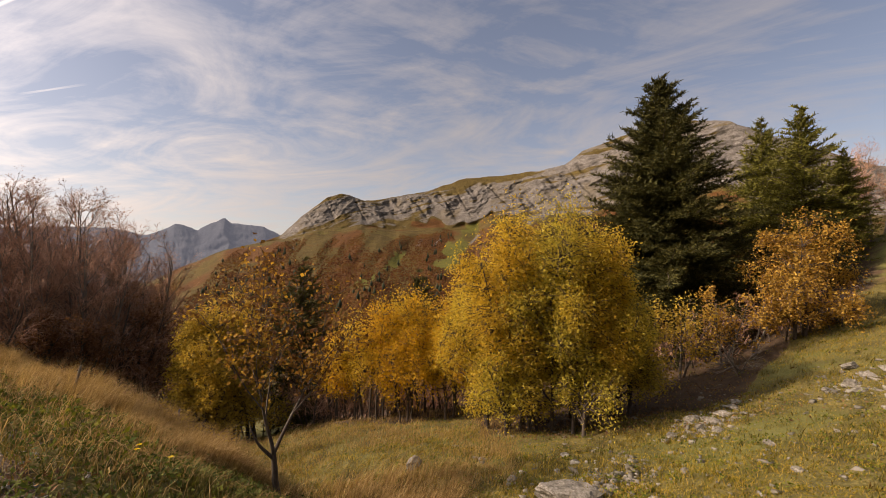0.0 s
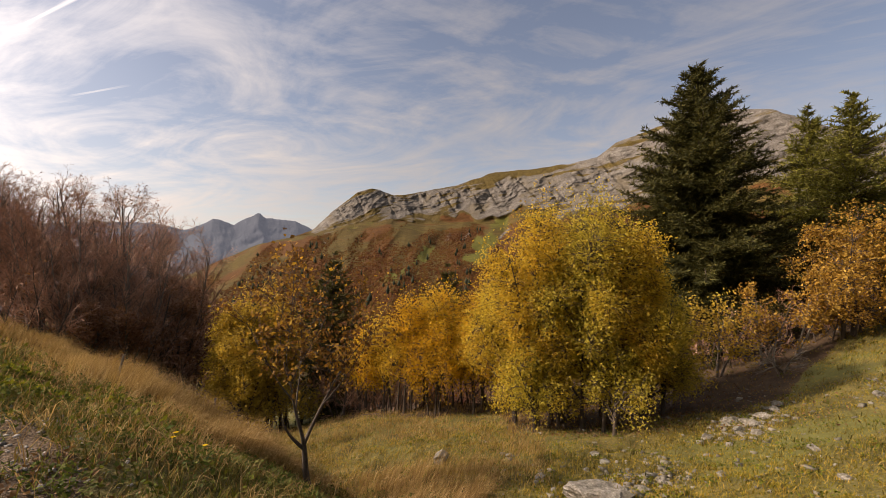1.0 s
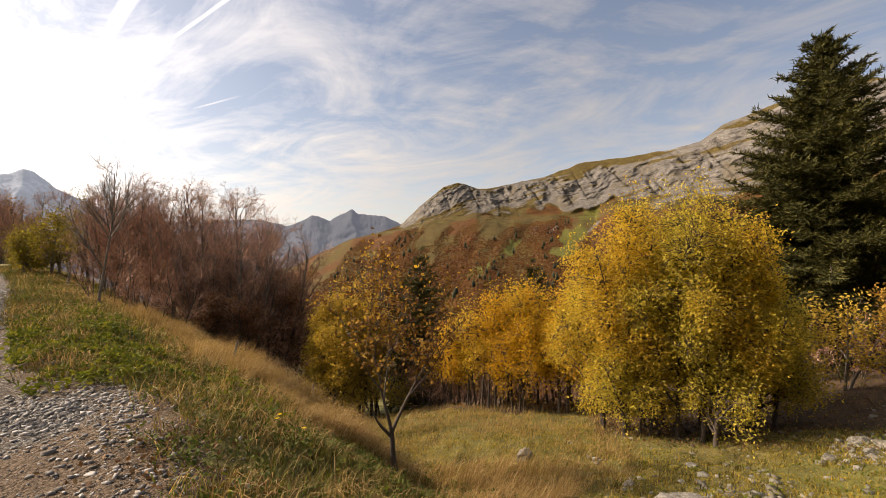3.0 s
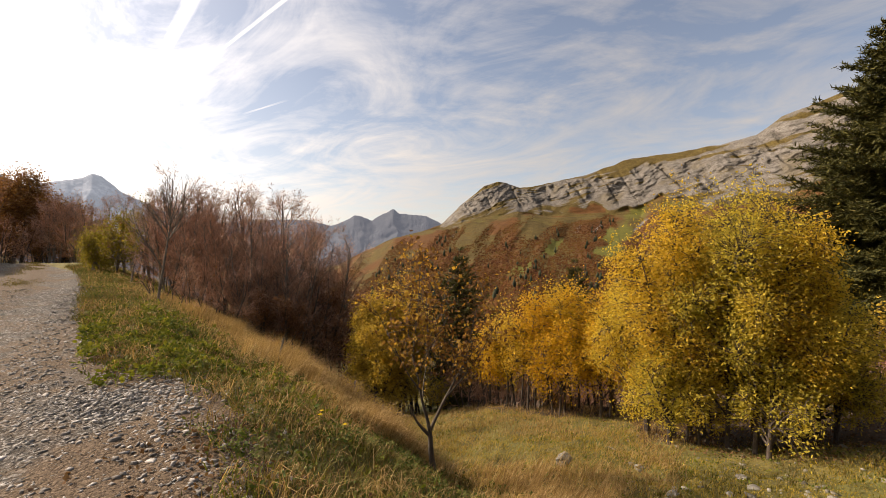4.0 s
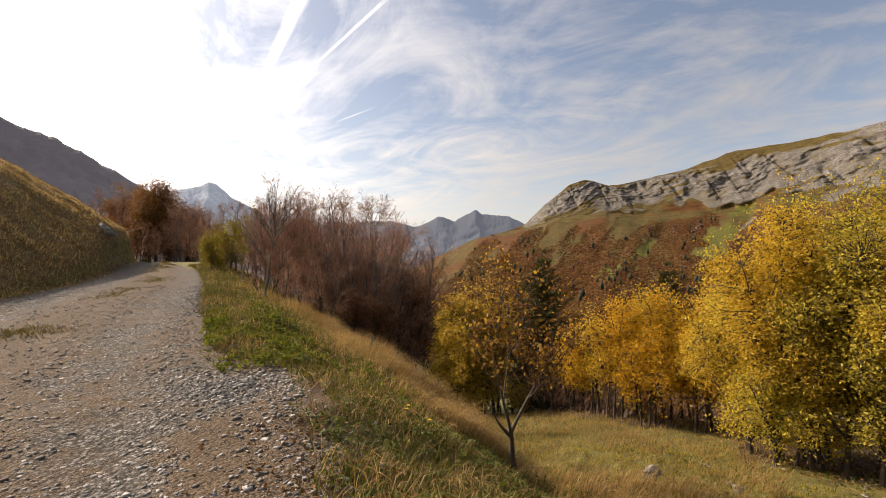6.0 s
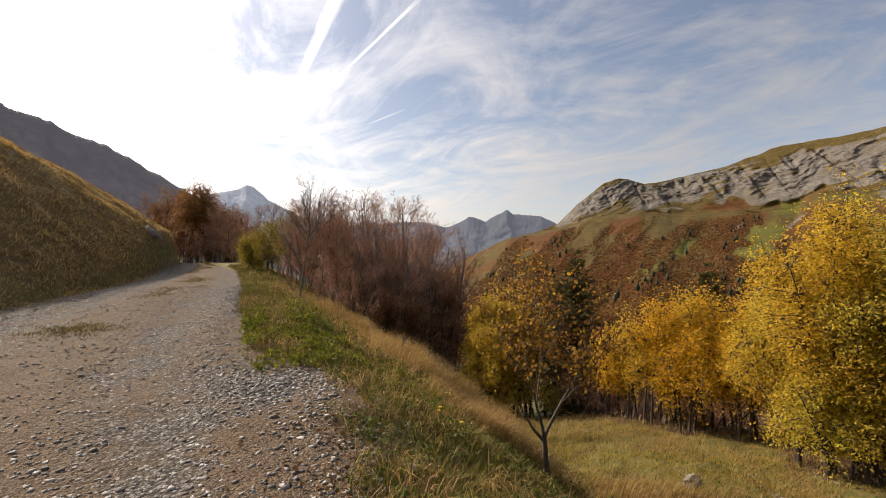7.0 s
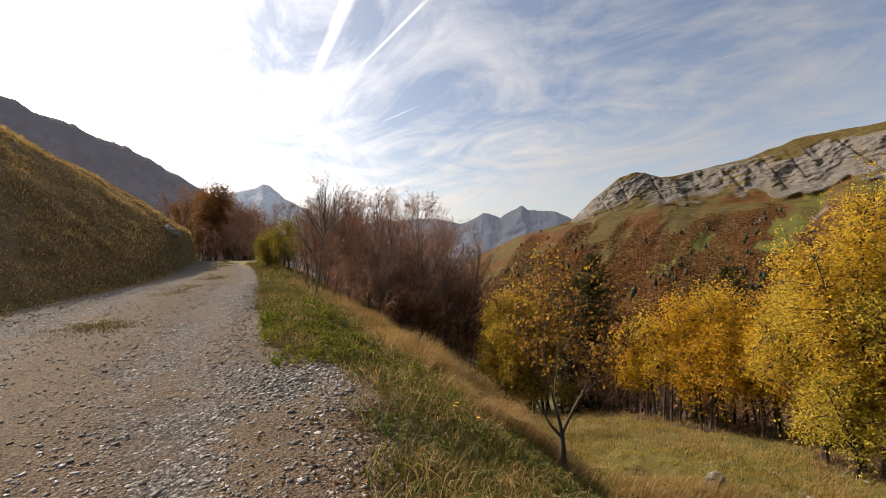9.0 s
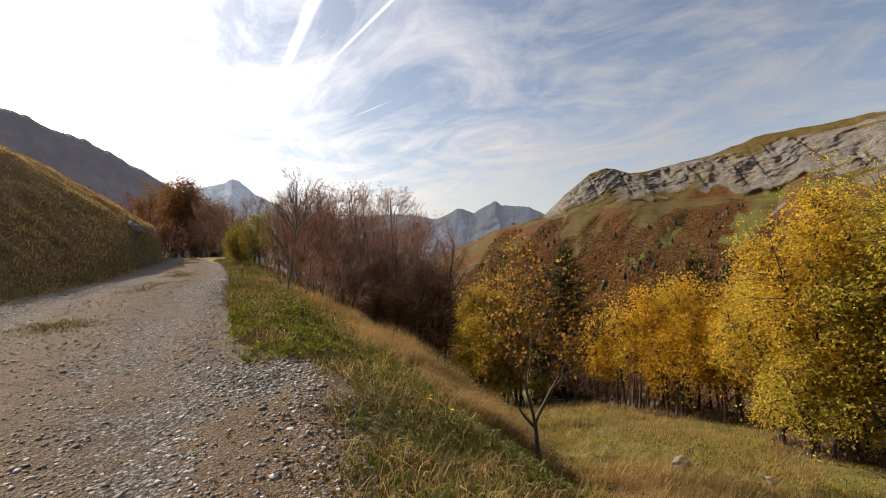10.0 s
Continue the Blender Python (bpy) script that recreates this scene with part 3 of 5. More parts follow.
thing("backdrop_snow_peak", "far mountain pale with painted haze, with a little snow on its ledges", "mountain", kind="structure",
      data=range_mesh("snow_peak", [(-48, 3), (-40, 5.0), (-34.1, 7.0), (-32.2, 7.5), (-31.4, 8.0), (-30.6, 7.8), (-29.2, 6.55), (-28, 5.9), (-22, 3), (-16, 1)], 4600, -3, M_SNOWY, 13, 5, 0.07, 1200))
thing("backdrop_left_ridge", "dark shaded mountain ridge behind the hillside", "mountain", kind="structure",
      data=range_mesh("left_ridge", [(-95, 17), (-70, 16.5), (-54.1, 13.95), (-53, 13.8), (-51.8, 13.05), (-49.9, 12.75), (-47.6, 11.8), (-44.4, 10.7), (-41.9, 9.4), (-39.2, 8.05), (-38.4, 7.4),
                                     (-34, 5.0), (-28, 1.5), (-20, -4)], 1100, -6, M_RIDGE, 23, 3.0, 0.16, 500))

# ---- plants: tools ----


def frusta(segs, sides=5):
    """Tapered tubes: rows of two ends and two radii."""
    segs = np.asarray(segs, float).reshape(-1, 8)
    a, b, ra, rb = segs[:, :3], segs[:, 3:6], segs[:, 6], segs[:, 7]
    d = b - a
    d = d / np.maximum(np.linalg.norm(d, axis=1, keepdims=True), 1e-9)
    ref = np.where(np.abs(d[:, 2:3]) > 0.9, [[1.0, 0, 0]], [[0, 0, 1.0]])
    e1 = np.cross(d, ref)
    e1 /= np.linalg.norm(e1, axis=1, keepdims=True)
    e2 = np.cross(d, e1)
    ang = np.arange(sides) * 2 * np.pi / sides
    ring = e1[:, None] * np.cos(ang)[None, :, None] + e2[:, None] * np.sin(ang)[None, :, None]
    v = np.concatenate([a[:, None] + ring * ra[:, None, None], b[:, None] + ring * rb[:, None, None]], 1)
    base = np.arange(len(segs))[:, None] * 2 * sides
    k = np.arange(sides)
    f = np.stack([base + k, base + (k + 1) % sides, base + sides + (k + 1) % sides, base + sides + k], -1).reshape(-1, 4)
    return v.reshape(-1, 3), f


def slivers(segs):
    """The finest twigs, a few millimetres thick: a narrow four-sided strip each."""
    a, b, ra, rb = segs[:, :3], segs[:, 3:6], segs[:, 6:7], segs[:, 7:8]
    d = b - a
    e = np.cross(d, np.stack([d[:, 1] + 0.3, d[:, 2] - 0.2, d[:, 0] + 0.1], -1))
    e /= np.maximum(np.linalg.norm(e, axis=1, keepdims=True), 1e-9)
    v = np.stack([a - e * ra, a + e * ra, b + e * rb, b - e * rb], 1).reshape(-1, 3)
    return v, np.arange(len(v)).reshape(-1, 4)


def leaf_cards(rng, places, size, droop=0.3, slim=0.55, up=0.0):
    """One small folded leaf at every place: a rhomb creased along its midrib."""
    n = len(places)
    d = rng.normal(size=(n, 3))
    d[:, 2] = d[:, 2] * 0.7 - droop + up
    d /= np.linalg.norm(d, axis=1, keepdims=True)
    s = np.cross(d, rng.normal(size=(n, 3)))
    s /= np.maximum(np.linalg.norm(s, axis=1, keepdims=True), 1e-6)
    nrm = np.cross(d, s)
    L = size * rng.uniform(0.65, 1.25, (n, 1))
    mid = places + d * L * 0.45
    v = np.stack([places, mid + s * L * slim * 0.5 + nrm * L * 0.10, places + d * L, mid - s * L * slim * 0.5 + nrm * L * 0.10], 1)
    b = np.arange(n)[:, None] * 4
    f = np.concatenate([b + [0, 1, 2], b + [0, 2, 3]])
    return v.reshape(-1, 3), f


def unit(v):
    return v / max(np.linalg.norm(v), 1e-9)


def tube(path, radii, sides):
    """One closed tube along a path."""
    path = np.asarray(path, float)
    d = np.gradient(path, axis=0)
    d /= np.maximum(np.linalg.norm(d, axis=1, keepdims=True), 1e-9)
    ref = np.array([1.0, 0, 0]) if abs(d[0, 2]) > 0.8 else np.array([0, 0, 1.0])
    e1 = np.cross(d, ref)
    e1 /= np.maximum(np.linalg.norm(e1, axis=1, keepdims=True), 1e-9)
    e2 = np.cross(d, e1)
    ang = np.arange(sides) * 2 * np.pi / sides
    v = path[:, None] + (e1[:, None] * np.cos(ang)[None, :, None] + e2[:, None] * np.sin(ang)[None, :, None]) * np.asarray(radii)[:, None, None]
    i = np.arange(len(path) - 1)[:, None] * sides
    k = np.arange(sides)
    f = np.stack([i + k, i + (k + 1) % sides, i + sides + (k + 1) % sides, i + sides + k], -1).reshape(-1, 4)
    return v.reshape(-1, 3), f


def grow(rng, p, d, length, r, level, plan, found):
    """Grows a branch and those on it. plan: for each level (steps, children, angle, share of length, wander, upward pull, bare share)."""
    n, kids, angle, share, wander, lift, bare = plan[level]
    at = np.sort(rng.uniform(bare, 1.0, kids)) * n
    q, k = np.array(p, float), 0
    d = np.array(d, float)
    r_end = r * (0.22 if level == 0 else 0.35)
    path, radii = [q], [r]
    for i in range(n):
        d = unit(d + rng.normal(size=3) * wander + np.array([0, 0, lift]))
        nxt = q + d * length / n
        ra, rb = r + (r_end - r) * i / n, r + (r_end - r) * (i + 1) / n
        path.append(nxt), radii.append(rb)
        while k < kids and at[k] < i + 1:
            f = at[k] - i
            if level + 1 < len(plan):
                side = unit(np.cross(d, rng.normal(size=3)))
                a = radians(angle) * rng.uniform(0.75, 1.25)
                cd = unit(d * math.cos(a) + side * math.sin(a))
                grow(rng, q + (nxt - q) * f, cd, length * share * (1.15 - 0.6 * at[k] / n) * rng.uniform(0.75, 1.2), max(ra * 0.6, 0.002), level + 1, plan, found)
            k += 1
        q = nxt
    found[level].append((np.array(path), np.array(radii)))


def leaves_on(rng, twigs, count, reach):
    t = twigs
    w = np.linalg.norm(t[:, 3:] - t[:, :3], axis=1)
    pick = rng.choice(len(t), count, p=w / w.sum())
    f = rng.random((count, 1))
    return t[pick, :3] * (1 - f) + t[pick, 3:] * f + rng.normal(size=(count, 3)) * reach


def tree(name, label, category, seed, tall, half, stems, plan, bark, twig_mat, leaf_mat=None, leaves=0, leaf=0.07, reach=0.06, slim=0.55, group="", droop=0.3, limbs=True, fine=1.0, limb_mat=None):
    """A tree at the origin, of that height and half width (0: as it grows). stems: rows of (x, y, lean x, lean y, length, radius)."""
    rng = np.random.default_rng(seed)
    ob = thing(name, label, category, group)
    ob.empty_display_size = 0.2
    found = [[] for _ in plan]
    for sx, sy, lx, ly, length, r in stems:
        grow(rng, (sx, sy, 0), unit(np.array([lx, ly, 1.0])), length, r, 0, plan, found)
    ends = np.concatenate([p for lv in found for p, _ in lv])
    up = tall / np.percentile(ends[:, 2], 99.7)
    out = half / np.percentile(np.hypot(ends[:, 0], ends[:, 1]), 95) if half else up
    grown = np.array([out, out, up])
    for p, r in found[0]:
        q = p * grown
        q[0, 2] -= 0.1
        part("trunk", mesh_np("trunk", *tube(q, r, 8), bark, True), ob)
    rest = []
    for p, r in found[1]:
        if limbs:
            part("limb", mesh_np("limb", *tube(p * grown, r, 5), limb_mat or bark, True), ob)
        else:
            rest.append((p, r))
    for lv in found[2:]:
        rest += lv
    segs = np.concatenate([np.concatenate([p[:-1] * grown, p[1:] * grown, r[:-1, None] * fine, r[1:, None] * fine], 1) for p, r in rest])
    slim_ = segs[:, 6] < 0.0045
    v, f = frusta(segs[~slim_], 3)
    if slim_.any():
        v2, f2 = slivers(segs[slim_])
        v, f = np.concatenate([v, v2]), np.concatenate([f, f2 + len(v)])
    tagged(part("branchwork", mesh_np("branchwork", v, f, twig_mat), ob), kind="stuff")
    if leaves:
        twigs = np.concatenate([np.concatenate([p[:-1] * grown, p[1:] * grown], 1) for lv in found[-2:] for p, _ in lv])
        places = leaves_on(rng, twigs, leaves, reach)
        part("crown", mesh_np("crown", *leaf_cards(rng, places, leaf, droop, slim), leaf_mat), ob)
    return ob


def crown_lobes(rng, tall, half, base=0.14, count=7, lean=(0.0, 0.0), plume=1.5):
    """The masses that make up a crown: a slim core and upright plumes of uneven height round it, as rows of centre and half axes."""
    rows_ = [(lean[0] * 0.6, lean[1] * 0.6, tall * (base + 1) / 2, half * 0.50, half * 0.50, tall * (1 - base) * 0.48)]
    for k in range(count):
        f = base + 0.06 + (0.78 - base) * (k + rng.random()) / count
        a, r = k * 2.4 + rng.uniform(-0.5, 0.5), half * rng.uniform(0.28, 0.50)
        off = (half - r * 0.5) * (1.0 - 0.60 * max(f - 0.40, 0) / 0.60) * rng.uniform(0.6, 1.15)
        rows_.append((math.cos(a) * off + lean[0] * f, math.sin(a) * off + lean[1] * f, tall * f, r, r, min(r * plume * rng.uniform(0.7, 1.3), tall * (1.02 - f))))
    return np.array(rows_)


def leafy(name, label, category, group, seed, stems, lobes, bark, twig_mat, leaf_mat, sprays, per, leaf, slim=0.5, reach=0.06, limbs=10, droop=0.35, fork=0.3, hollow=0.3):
    """A tree in leaf. stems: rows of (x, y, top x, top y, height, radius); lobes: the masses of its crown.
    Limbs run from the stems into the masses, twigs from the limbs to sprays of leaves."""
    rng = np.random.default_rng(seed)
    ob = thing(name, label, category, group)
    ob.empty_display_size = 0.2
    nodes, weight = [], (lobes[:, 3] * lobes[:, 4] * lobes[:, 5])**0.62
    trunks = []
    for sx, sy, tx, ty, h, r in stems:
        f = np.linspace(0, 1, 10)[:, None]
        path = np.concatenate([sx + (tx - sx) * f**1.3, sy + (ty - sy) * f**1.3, h * f - 0.1 * (f == 0)], 1)
        path[1:, :2] += np.cumsum(rng.normal(size=(9, 2)) * 0.010 * h, axis=0) * 0.5
        part("trunk", mesh_np("trunk", *tube(path, r * (1.06 - f[:, 0])**0.8, 8), bark, True), ob)
        trunks.append((path, r))
        nodes.append(path[max(int(10 * fork), 2):])
    for k in range(limbs):
        row = lobes[k % len(lobes)] if k < 2 * len(lobes) else lobes[rng.choice(len(lobes), p=weight / weight.sum())]
        end = row[:3] + unit(rng.normal(size=3)) * row[3:] * rng.uniform(0.1, 0.75)
        path, r = trunks[rng.integers(len(trunks))]
        low = np.clip(end[2] - 0.9 * np.hypot(*(end[:2] - path[0, :2])), path[-1, 2] * fork, path[-1, 2] * 0.9)
        at = np.array([np.interp(low, path[:, 2], path[:, c]) for c in range(3)])
        f = np.linspace(0, 1, 6)[:, None]
        way = at + (end - at) * f + np.array([0, 0, 0.12]) * np.linalg.norm(end - at) * np.sin(np.pi * f)
        way[1:-1] += rng.normal(size=(4, 3)) * 0.03 * np.linalg.norm(end - at)
        r0 = 0.5 * r * (1.06 - low / path[-1, 2])**0.8 + 0.003
        part("limb", mesh_np("limb", *tube(way, r0 * (1.15 - f[:, 0]), 5), bark, True), ob)
        nodes.append(way[1:])
    nodes = np.concatenate(nodes)
    pick = rng.choice(len(lobes), sprays, p=weight / weight.sum())
    d = rng.normal(size=(sprays, 3))
    d /= np.linalg.norm(d, axis=1, keepdims=True)
    bulge = np.minimum(1 + 0.42 * fractal(d[:, 0] * 2.2 + pick * 3.1, d[:, 2] * 2.2 + d[:, 1] * 1.7, 3, seed), 1.22)
    ends = lobes[pick, :3] + d * lobes[pick, 3:] * (bulge * (hollow + (1.15 - hollow) * rng.random(sprays)**0.7))[:, None]
    ends[:, 2] = np.maximum(ends[:, 2], 0.12)
    gap = ends[:, None] - nodes[None]
    near = np.argmin(np.linalg.norm(gap, axis=2) + 0.5 * np.maximum(-gap[..., 2], 0), axis=1)
    roots = nodes[near]
    span = np.linalg.norm(ends - roots, axis=1, keepdims=True)
    mid = roots * 0.45 + ends * 0.55 + rng.normal(size=ends.shape) * 0.06 * span + np.array([0, 0, 0.10]) * span
    thin = np.full((sprays, 1), 1.0)
    segs = np.concatenate([np.concatenate([roots, mid, thin * 0.0055, thin * 0.0038], 1), np.concatenate([mid, ends, thin * 0.0038, thin * 0.0016], 1)])
    tagged(part("branchwork", mesh_np("branchwork", *frusta(segs, 3), twig_mat), ob), kind="stuff")
    idx = np.repeat(np.arange(sprays), per)
    f = rng.random((len(idx), 1))**0.7
    places = np.where(f < 0.5, roots[idx] * 0.2 + mid[idx] * 0.8, mid[idx]) * (1 - f) + ends[idx] * f + rng.normal(size=(len(idx), 3)) * reach
    part("crown", mesh_np("crown", *leaf_cards(rng, places, leaf, droop, slim), leaf_mat), ob)
    return ob


def tall_to(az_, d_, el_):
    """The height of a thing on the ground whose top shows at that angle over eye level."""
    return EYE + d_ * math.tan(radians(el_)) - spot(az_, d_)[2]


def conifer(name, label, seed, tall, wide, whorls, per, needle_mat, bare=0.06, droop=0.25, group="", density=1.0, single=False):
    """A spruce: whorls of drooping boughs with side twigs, clothed in needle sprays."""
    rng = np.random.default_rng(seed)
    ob = thing(name, label, "conifer", group)
    trunk_rows = [(0, 0, -0.1 + (tall + 0.1) * i / 12, 0, 0, -0.1 + (tall + 0.1) * (i + 1) / 12, 0.012 * tall * (1 - i / 12.5) + 0.01, 0.012 * tall * (1 - (i + 1) / 12.5) + 0.01) for i in range(12)]
    stem = np.array([(r[0], r[1], r[2], r[6]) for r in trunk_rows] + [(0, 0, tall, 0.008)])
    part("trunk", mesh_np("trunk", *tube(stem[:, :3], stem[:, 3], 8), M_BARK_DARK, True), ob)
    boughs, axes = [], []
    for w in range(whorls):
        f = (w + 0.5) / whorls
        z0 = tall * (bare + (1 - bare) * f)
        reach = wide * 0.5 * min(1.0, (1 - f) / 0.66)**0.80 + 0.06
        if f < 0.15:
            reach *= 0.70 + 2 * f
        for k in range(per if f < 0.85 else max(per - 2, 4)):
            a = 2 * math.pi * (k + rng.random() * 0.9) / per + w * 0.9
            L = reach * rng.uniform(0.66, 1.12)
            rise = 0.80 * f - 0.10 + rng.normal() * 0.14
            d = unit(np.array([math.cos(a), math.sin(a), rise]))
            q = np.array([0, 0, z0 + rng.normal() * 0.5 * tall / whorls])
            n = 5
            for i in range(n):
                d = unit(d + np.array([0, 0, -droop * 0.5 if i < 3 else droop * 0.55]) * 0.35 + rng.normal(size=3) * 0.04)
                nx = q + d * L / n
                boughs.append((*q, *nx, 0.016 * (1 - i / n) + 0.004, 0.016 * (1 - (i + 1) / n) + 0.004))
                m = max(2, int(6 * density * (0.55 + L / n * 4)))
                side = unit(np.cross(d, [0, 0, 1]))
                for j in range(m):
                    g = (j + rng.random()) / m
                    sgn = 1 if (j % 2) else -1
                    tw = unit(d * 0.75 + side * sgn * rng.uniform(0.5, 1.0) + np.array([0, 0, rng.normal() * 0.30 - 0.02]))
                    tl = L * 0.30 * (1.08 - (i + g) / n) * rng.uniform(0.6, 1.2) + 0.05
                    o = q + (nx - q) * g
                    axes.append((*o, *(o + tw * tl)))
                q = nx
            axes.append((*q, *(q + d * 0.12)))
    axes.append((0, 0, tall * 0.96, 0, 0, tall * 1.01))
    if single:
        for k in range(0, len(boughs), 5):
            rows_ = boughs[k:k + 5]
            part("bough", mesh_np("bough", *tube([r[:3] for r in rows_] + [rows_[-1][3:6]], [r[6] for r in rows_] + [rows_[-1][7]], 4), M_BARK_DARK), ob)
    else:
        tagged(part("branchwork", mesh_np("branchwork", *frusta(boughs, 4), M_BARK_DARK), ob), kind="stuff")
    ax = np.array(axes)
    ln = np.linalg.norm(ax[:, 3:] - ax[:, :3], axis=1)
    count = np.maximum(3, (ln / 0.035 * density).astype(int))
    idx = np.repeat(np.arange(len(ax)), count)
    f = rng.random((len(idx), 1))
    d = (ax[idx, 3:] - ax[idx, :3]) / ln[idx][:, None]
    o = ax[idx, :3] + (ax[idx, 3:] - ax[idx, :3]) * f
    out = np.cross(d, rng.normal(size=d.shape))
    out /= np.maximum(np.linalg.norm(out, axis=1, keepdims=True), 1e-6)
    out[:, 2] = out[:, 2] * 0.8 + 0.18
    way = d * 0.75 + out * 0.75
    L = 0.12 * rng.uniform(0.7, 1.3, (len(idx), 1))
    s = np.cross(way, rng.normal(size=way.shape))
    s /= np.maximum(np.linalg.norm(s, axis=1, keepdims=True), 1e-6)
    v = np.stack([o + s * 0.018, o - s * 0.018, o + way * L], 1).reshape(-1, 3)
    part("foliage", mesh_np("foliage", v, np.arange(len(v)).reshape(-1, 3), needle_mat), ob)
    return ob


def put(ob, az, d, turn=0.0, size=1.0, sink=0.0):
    x, y, z = spot(az, d)
    ob.matrix_basis = Matrix.Translation((x, y, z - sink)) @ pose(0, 0, 0, 0, 0, turn) @ Matrix.Diagonal((size, size, size, 1))
    return ob


def put_copy(ob, az, d, turn=0.0, size=1.0, sink=0.0):
    x, y, z = spot(az, d)
    c = copy_thing(ob, pose(x, y, z - sink, 0, 0, turn))
    c.scale = (size, size, size)
    return c


# ---- the small maple on the bank ----
FULL = [(8, 13, 44, 0.42, 0.05, 0.06, 0.10), (5, 7, 42, 0.5, 0.10, 0.04, 0.12), (4, 3, 40, 0.55, 0.13, 0.0, 0.1), (2, 0, 0, 0, 0.1, 0, 0)]


def maple_tree():
    """A thin trunk that forks low into long rising limbs, with bunches of curled leaves towards the tips."""
    rng = np.random.default_rng(4)
    ob = thing("small_maple", "thin young maple with sparse browning leaves on the grassy bank", "tree")
    # limb: mother limb, place along it, lean to the side, lean away, length, upward bend
    plan = [(None, 0, -9, 3, 0.80, 0.0), (0, 1.0, -14, -10, 1.15, 0.10), (0, 1.0, 20, 12, 1.35, 0.14), (1, 0.42, 9, 25, 1.75, 0.0), (1, 0.55, -40, -5, 1.15, 0.22), (1, 0.95, -8, -20, 1.30, 0.05),
            (2, 0.38, 42, -15, 1.15, 0.18), (2, 0.80, 12, 30, 1.10, 0.05), (2, 0.65, 30, -35, 1.05, 0.10), (3, 0.45, 24, -20, 0.95, 0.10), (1, 0.75, 18, -40, 1.05, 0.10), (0, 0.93, -52, -20, 0.55, 0.35), (5, 0.35, -28, 20, 0.8, 0.1),
            (1, 0.65, -22, 42, 1.15, 0.12), (3, 0.62, -14, 30, 0.9, 0.08), (2, 0.55, -6, -46, 1.0, 0.15)]
    made, nodes = [], []
    for k, (mother, f, side, away, length, bend) in enumerate(plan):
        start, r = np.array([0, 0, -0.1]), 0.050
        if mother is not None:
            path, radii = made[mother]
            q = f * (len(path) - 1)
            start = np.array([np.interp(q, range(len(path)), path[:, c]) for c in range(3)])
            r = np.interp(q, range(len(path)), radii) * (0.82 if mother == 0 else 0.66)
        d = unit(np.array([math.tan(radians(side)), math.tan(radians(away)), 1.0]))
        path = [start]
        for _ in range(8):
            d = unit(d + np.array([0, 0, bend * 0.25]) + rng.normal(size=3) * 0.055)
            path.append(path[-1] + d * (length + 0.1 * (k == 0)) / 8)
        path = np.array(path)
        radii = np.linspace(r, r * 0.62 if k == 0 else max(r * 0.22, 0.004), 9)
        made.append((path, radii))
        part("trunk" if k == 0 else "limb", mesh_np("limb", *tube(path, radii, 8), M_BARK_DARK, True), ob)
        if k > 0:
            nodes.append(path[3:])
    nodes = np.concatenate(nodes)
    nodes = nodes[nodes[:, 2] > 1.5]
    n = 230
    root = nodes[rng.integers(0, len(nodes), n)] + rng.normal(size=(n, 3)) * 0.02
    way = rng.normal(size=(n, 3)) * np.array([1, 1, 0.7]) + np.array([0, 0, 0.45])
    way /= np.linalg.norm(way, axis=1, keepdims=True)
    span = rng.uniform(0.12, 0.42, (n, 1))
    end = root + way * span + np.array([0, 0, 0.05])
    one = np.ones((n, 1))
    tagged(part("branchwork", mesh_np("branchwork", *frusta(np.concatenate([root, end, one * 0.0050, one * 0.002], 1), 3), M_BARK_DARK), ob), kind="stuff")
    idx = np.repeat(np.arange(n), 9)
    f = 0.45 + 0.6 * rng.random((len(idx), 1))
    places = root[idx] + (end[idx] - root[idx]) * f + rng.normal(size=(len(idx), 3)) * 0.055
    part("crown", mesh_np("crown", *leaf_cards(rng, places, 0.060, 0.45, 0.75), M_MAPLE), ob)
    return ob


maple = maple_tree()
put(maple, 5.9, 6.3, -5, sink=0.12, size=tall_to(4.8, 6.3, 4.6) / 3.5)

# ---- yellow clump ----
rng = np.random.default_rng(11)
